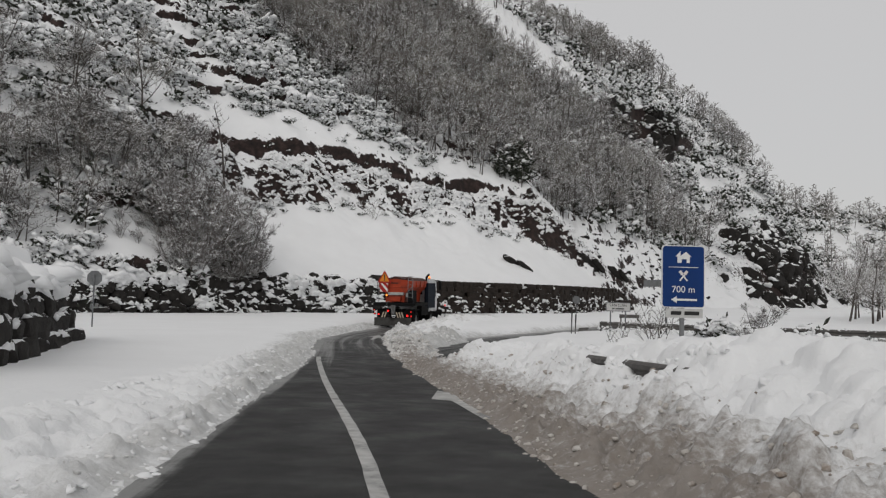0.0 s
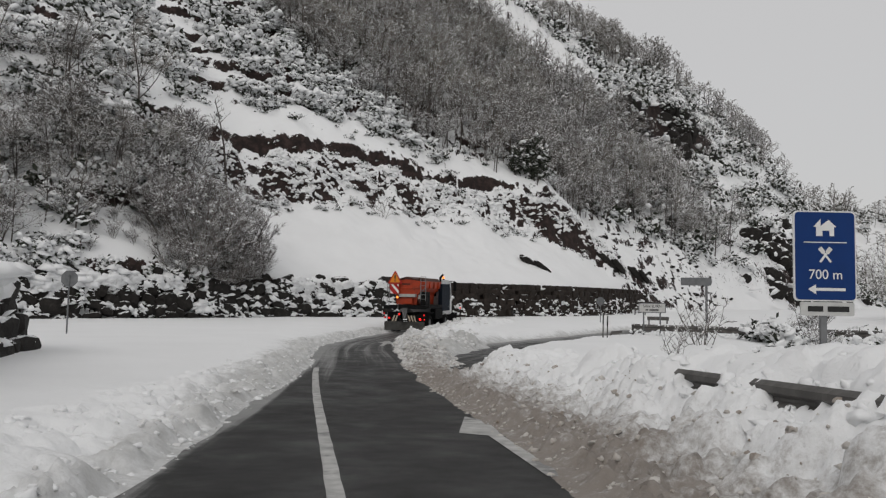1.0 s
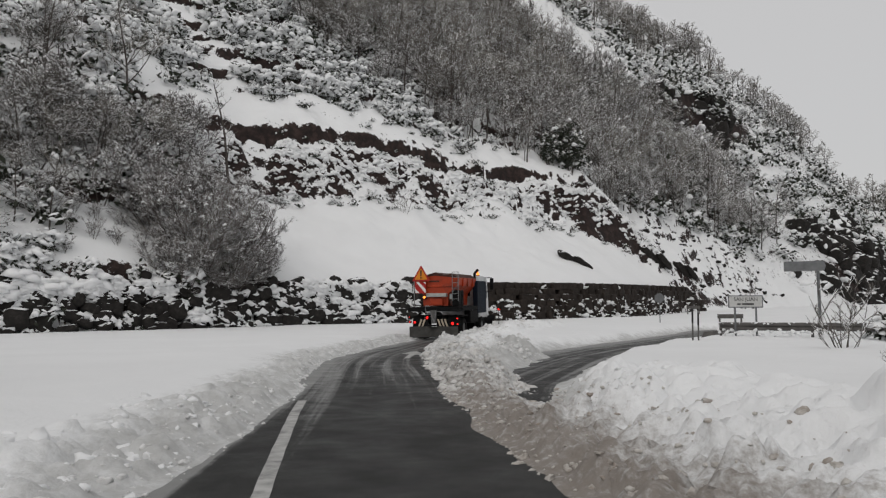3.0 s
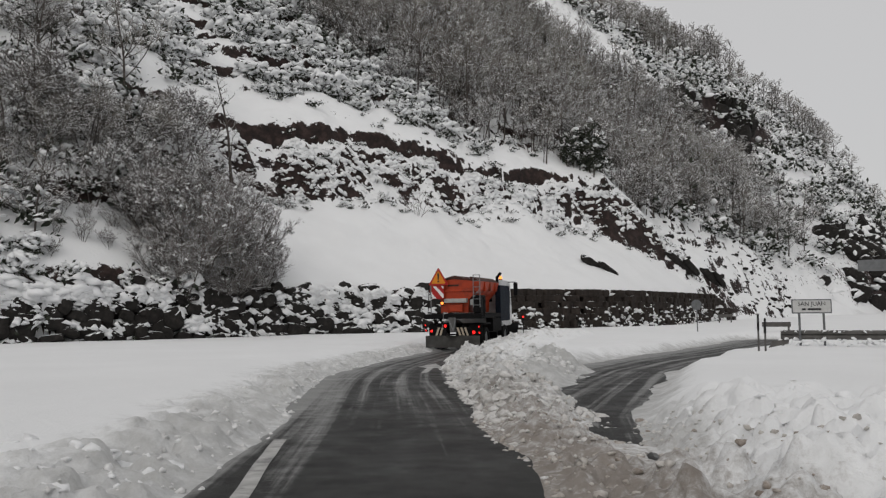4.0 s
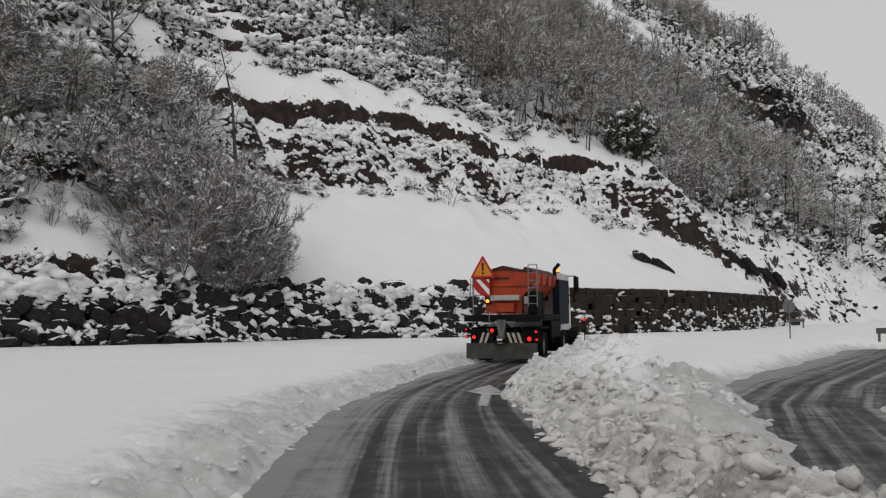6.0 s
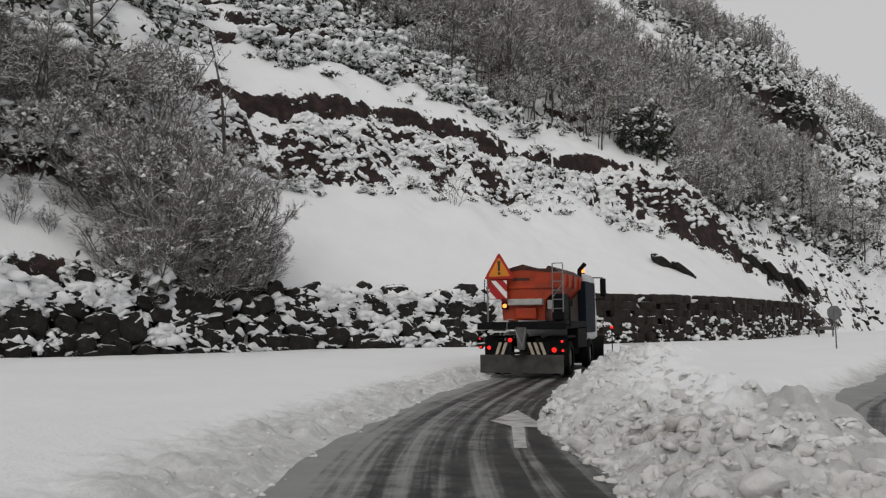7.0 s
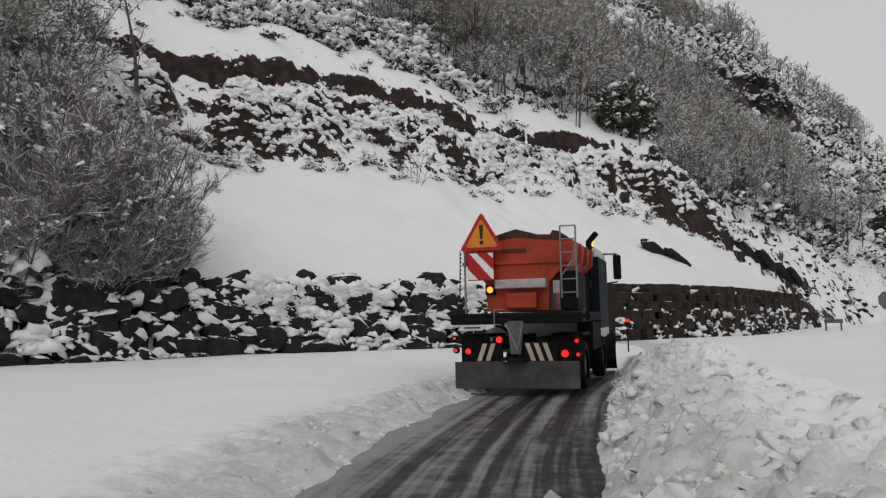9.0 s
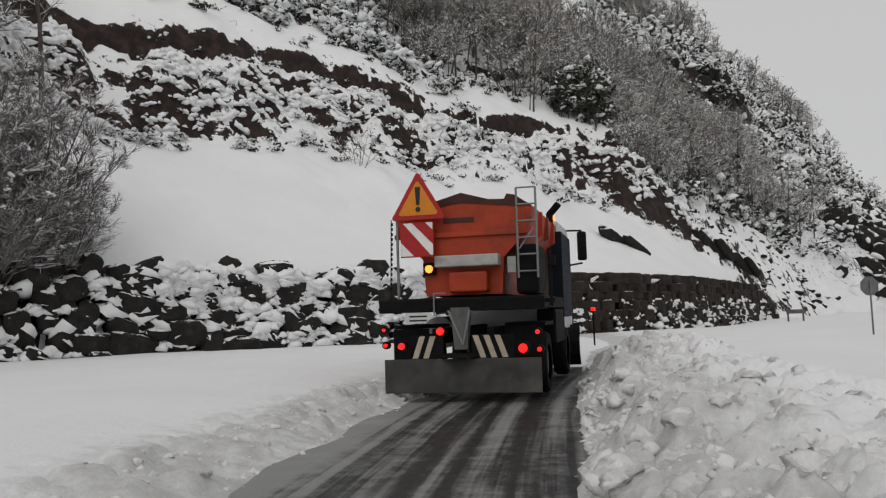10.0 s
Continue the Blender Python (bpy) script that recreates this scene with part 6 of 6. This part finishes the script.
    for ob in (w, c, mast, ch):         # the sign stands out past the hopper's corner
        ob.location.x = -0.17
    # ladder
    lad = part("ladder", rod((0.92, 0.2, 1.85), (0.92, 0.22, 3.25), 0.018), M_STEEL, t, "thin steel access ladder")
    part("stile", rod((1.22, 0.2, 1.85), (1.22, 0.22, 3.25), 0.018), M_STEEL, lad)
    for k in range(6):
        part("rung", rod((0.92, 0.2, 1.95 + 0.26 * k), (1.22, 0.2, 1.95 + 0.26 * k), 0.014), M_STEEL, lad)
    part("handrail", rod((0.94, 0.22, 2.3), (1.16, 0.28, 2.62), 0.014), M_STEEL, lad)
    part("marker_pole", rod((1.42, 0.1, 1.4), (1.42, 0.1, 2.28), 0.028), M_BLACK, t)
    part("marker_bracket", box(1.2, 1.47, 0.08, 0.13, 1.46, 1.52), M_BLACK, t)
    part("marker_knob", box(1.4, 1.5, 0.06, 0.14, 2.02, 2.16, 0.01), M_BLACK, t)
    # cab
    bm = prism([(4.25, 0.95), (6.35, 0.95), (6.35, 1.75), (6.1, 2.95), (5.9, 3.15), (4.35, 3.15), (4.25, 3.05)], -1.18, 1.18)
    for v in bm.verts:
        v.co = Vector((v.co.y, v.co.x, v.co.z))
    bmesh.ops.recalc_face_normals(bm, faces=bm.faces)
    bmesh.ops.bevel(bm, geom=list(bm.edges), offset=0.06, segments=2, affect="EDGES")
    cab = part("cab", bm, M_CABW, t, "white truck cab")
    for sx in (-1, 1):
        part("side_window", box(min(sx * 1.178, sx * 1.19), max(sx * 1.178, sx * 1.19), 5.62, 5.98, 1.95, 2.65, 0.004), M_GLASS, cab)
    part("rear_window", box(-0.7, 0.7, 4.235, 4.25, 2.1, 2.7, 0.005), M_GLASS, cab)
    part("windscreen", box(-1.0, 1.0, 6.16, 6.2, 1.9, 2.6, 0.005), M_GLASS, cab)
    part("side_panel", box(1.0, 1.26, 3.7, 5.55, 1.2, 2.88, 0.02), M_NAVY, t, "dark blue-black panel behind the cab")
    part("side_locker", box(0.9, 1.24, 2.3, 3.9, 0.75, 1.36, 0.03), M_BLACK, t)
    part("fuel_tank", rod((-0.95, 2.4, 0.98), (-0.95, 3.8, 0.98), 0.3, 0.3, 20), M_STEEL, t)
    for x in (-0.92, 0.92):
        part("mudguard", prism([(x - 0.32, 1.1), (x + 0.32, 1.1), (x + 0.32, 1.16), (x - 0.32, 1.16)], 0.65, 1.85), M_BLACK, t)
        part("mud_flap", box(x - 0.3, x + 0.3, 0.5, 0.53, 0.3, 1.1, 0.006), M_TYRE, t)
    for sx in (-1, 1):
        arm = part("mirror_arm", rod((sx * 1.15, 5.7, 3.08), (sx * 1.5, 5.85, 3.08), 0.02), M_BLACK, t)
        part("mirror_strut", rod((sx * 1.15, 5.7, 2.3), (sx * 1.5, 5.85, 2.36), 0.02), M_BLACK, arm)
        part("mirror", box(sx * 1.5 - 0.1, sx * 1.5 + 0.1, 5.8, 5.92, 2.42, 3.06, 0.04), M_BLACK, arm, "large black door mirror")
    ex = part("exhaust_stack", rod((1.0, 4.12, 1.2), (1.0, 4.12, 3.3), 0.07, 0.07, 14), M_BLACK, t, "black upright exhaust stack")
    part("exhaust_tip", rod((1.0, 4.12, 3.27), (1.2, 4.05, 3.47), 0.07, 0.07, 14), M_BLACK, ex)
    bc = part("beacon_base", rod((0.95, 5.0, 3.14), (0.95, 5.0, 3.22), 0.09, 0.08, 16), M_BLACK, t)
    part("beacon", rod((0.95, 5.0, 3.22), (0.95, 5.0, 3.36), 0.075, 0.06, 16), M_AMBER, bc, "lit amber roof beacon")
    part("blade_marker", rod((1.62, 6.9, 0.5), (1.62, 6.9, 1.35), 0.02), M_BLACK, t)
    part("marker_lamp", rod((1.62, 6.88, 1.3), (1.62, 6.88, 1.38), 0.05, 0.05, 12), M_TAIL, t)
    # plough blade in front
    bm = bmesh.new()
    sec = []
    for x in (-1.25, 1.25):
        sec.append([bm.verts.new((x, 7.1 + x * 0.25 + dy, z)) for dy, z in ((0.1, 0.03), (-0.12, 0.3), (-0.14, 0.6), (0.0, 0.9), (0.14, 1.02), (0.11, 0.98), (-0.04, 0.86), (-0.18, 0.6), (-0.16, 0.3), (0.04, 0.03))])
    for j in range(10):
        bm.faces.new((sec[0][j], sec[0][(j + 1) % 10], sec[1][(j + 1) % 10], sec[1][j]))
    bm.faces.new(sec[0][::-1])
    bm.faces.new(sec[1])
    bmesh.ops.recalc_face_normals(bm, faces=bm.faces)
    part("plough_blade", bm, M_BLACK, t, "curved dark plough blade")
    part("plough_arm", box(-0.4, 0.4, 6.2, 7.0, 0.4, 0.62, 0.02), M_BLACK, t)


gritter()
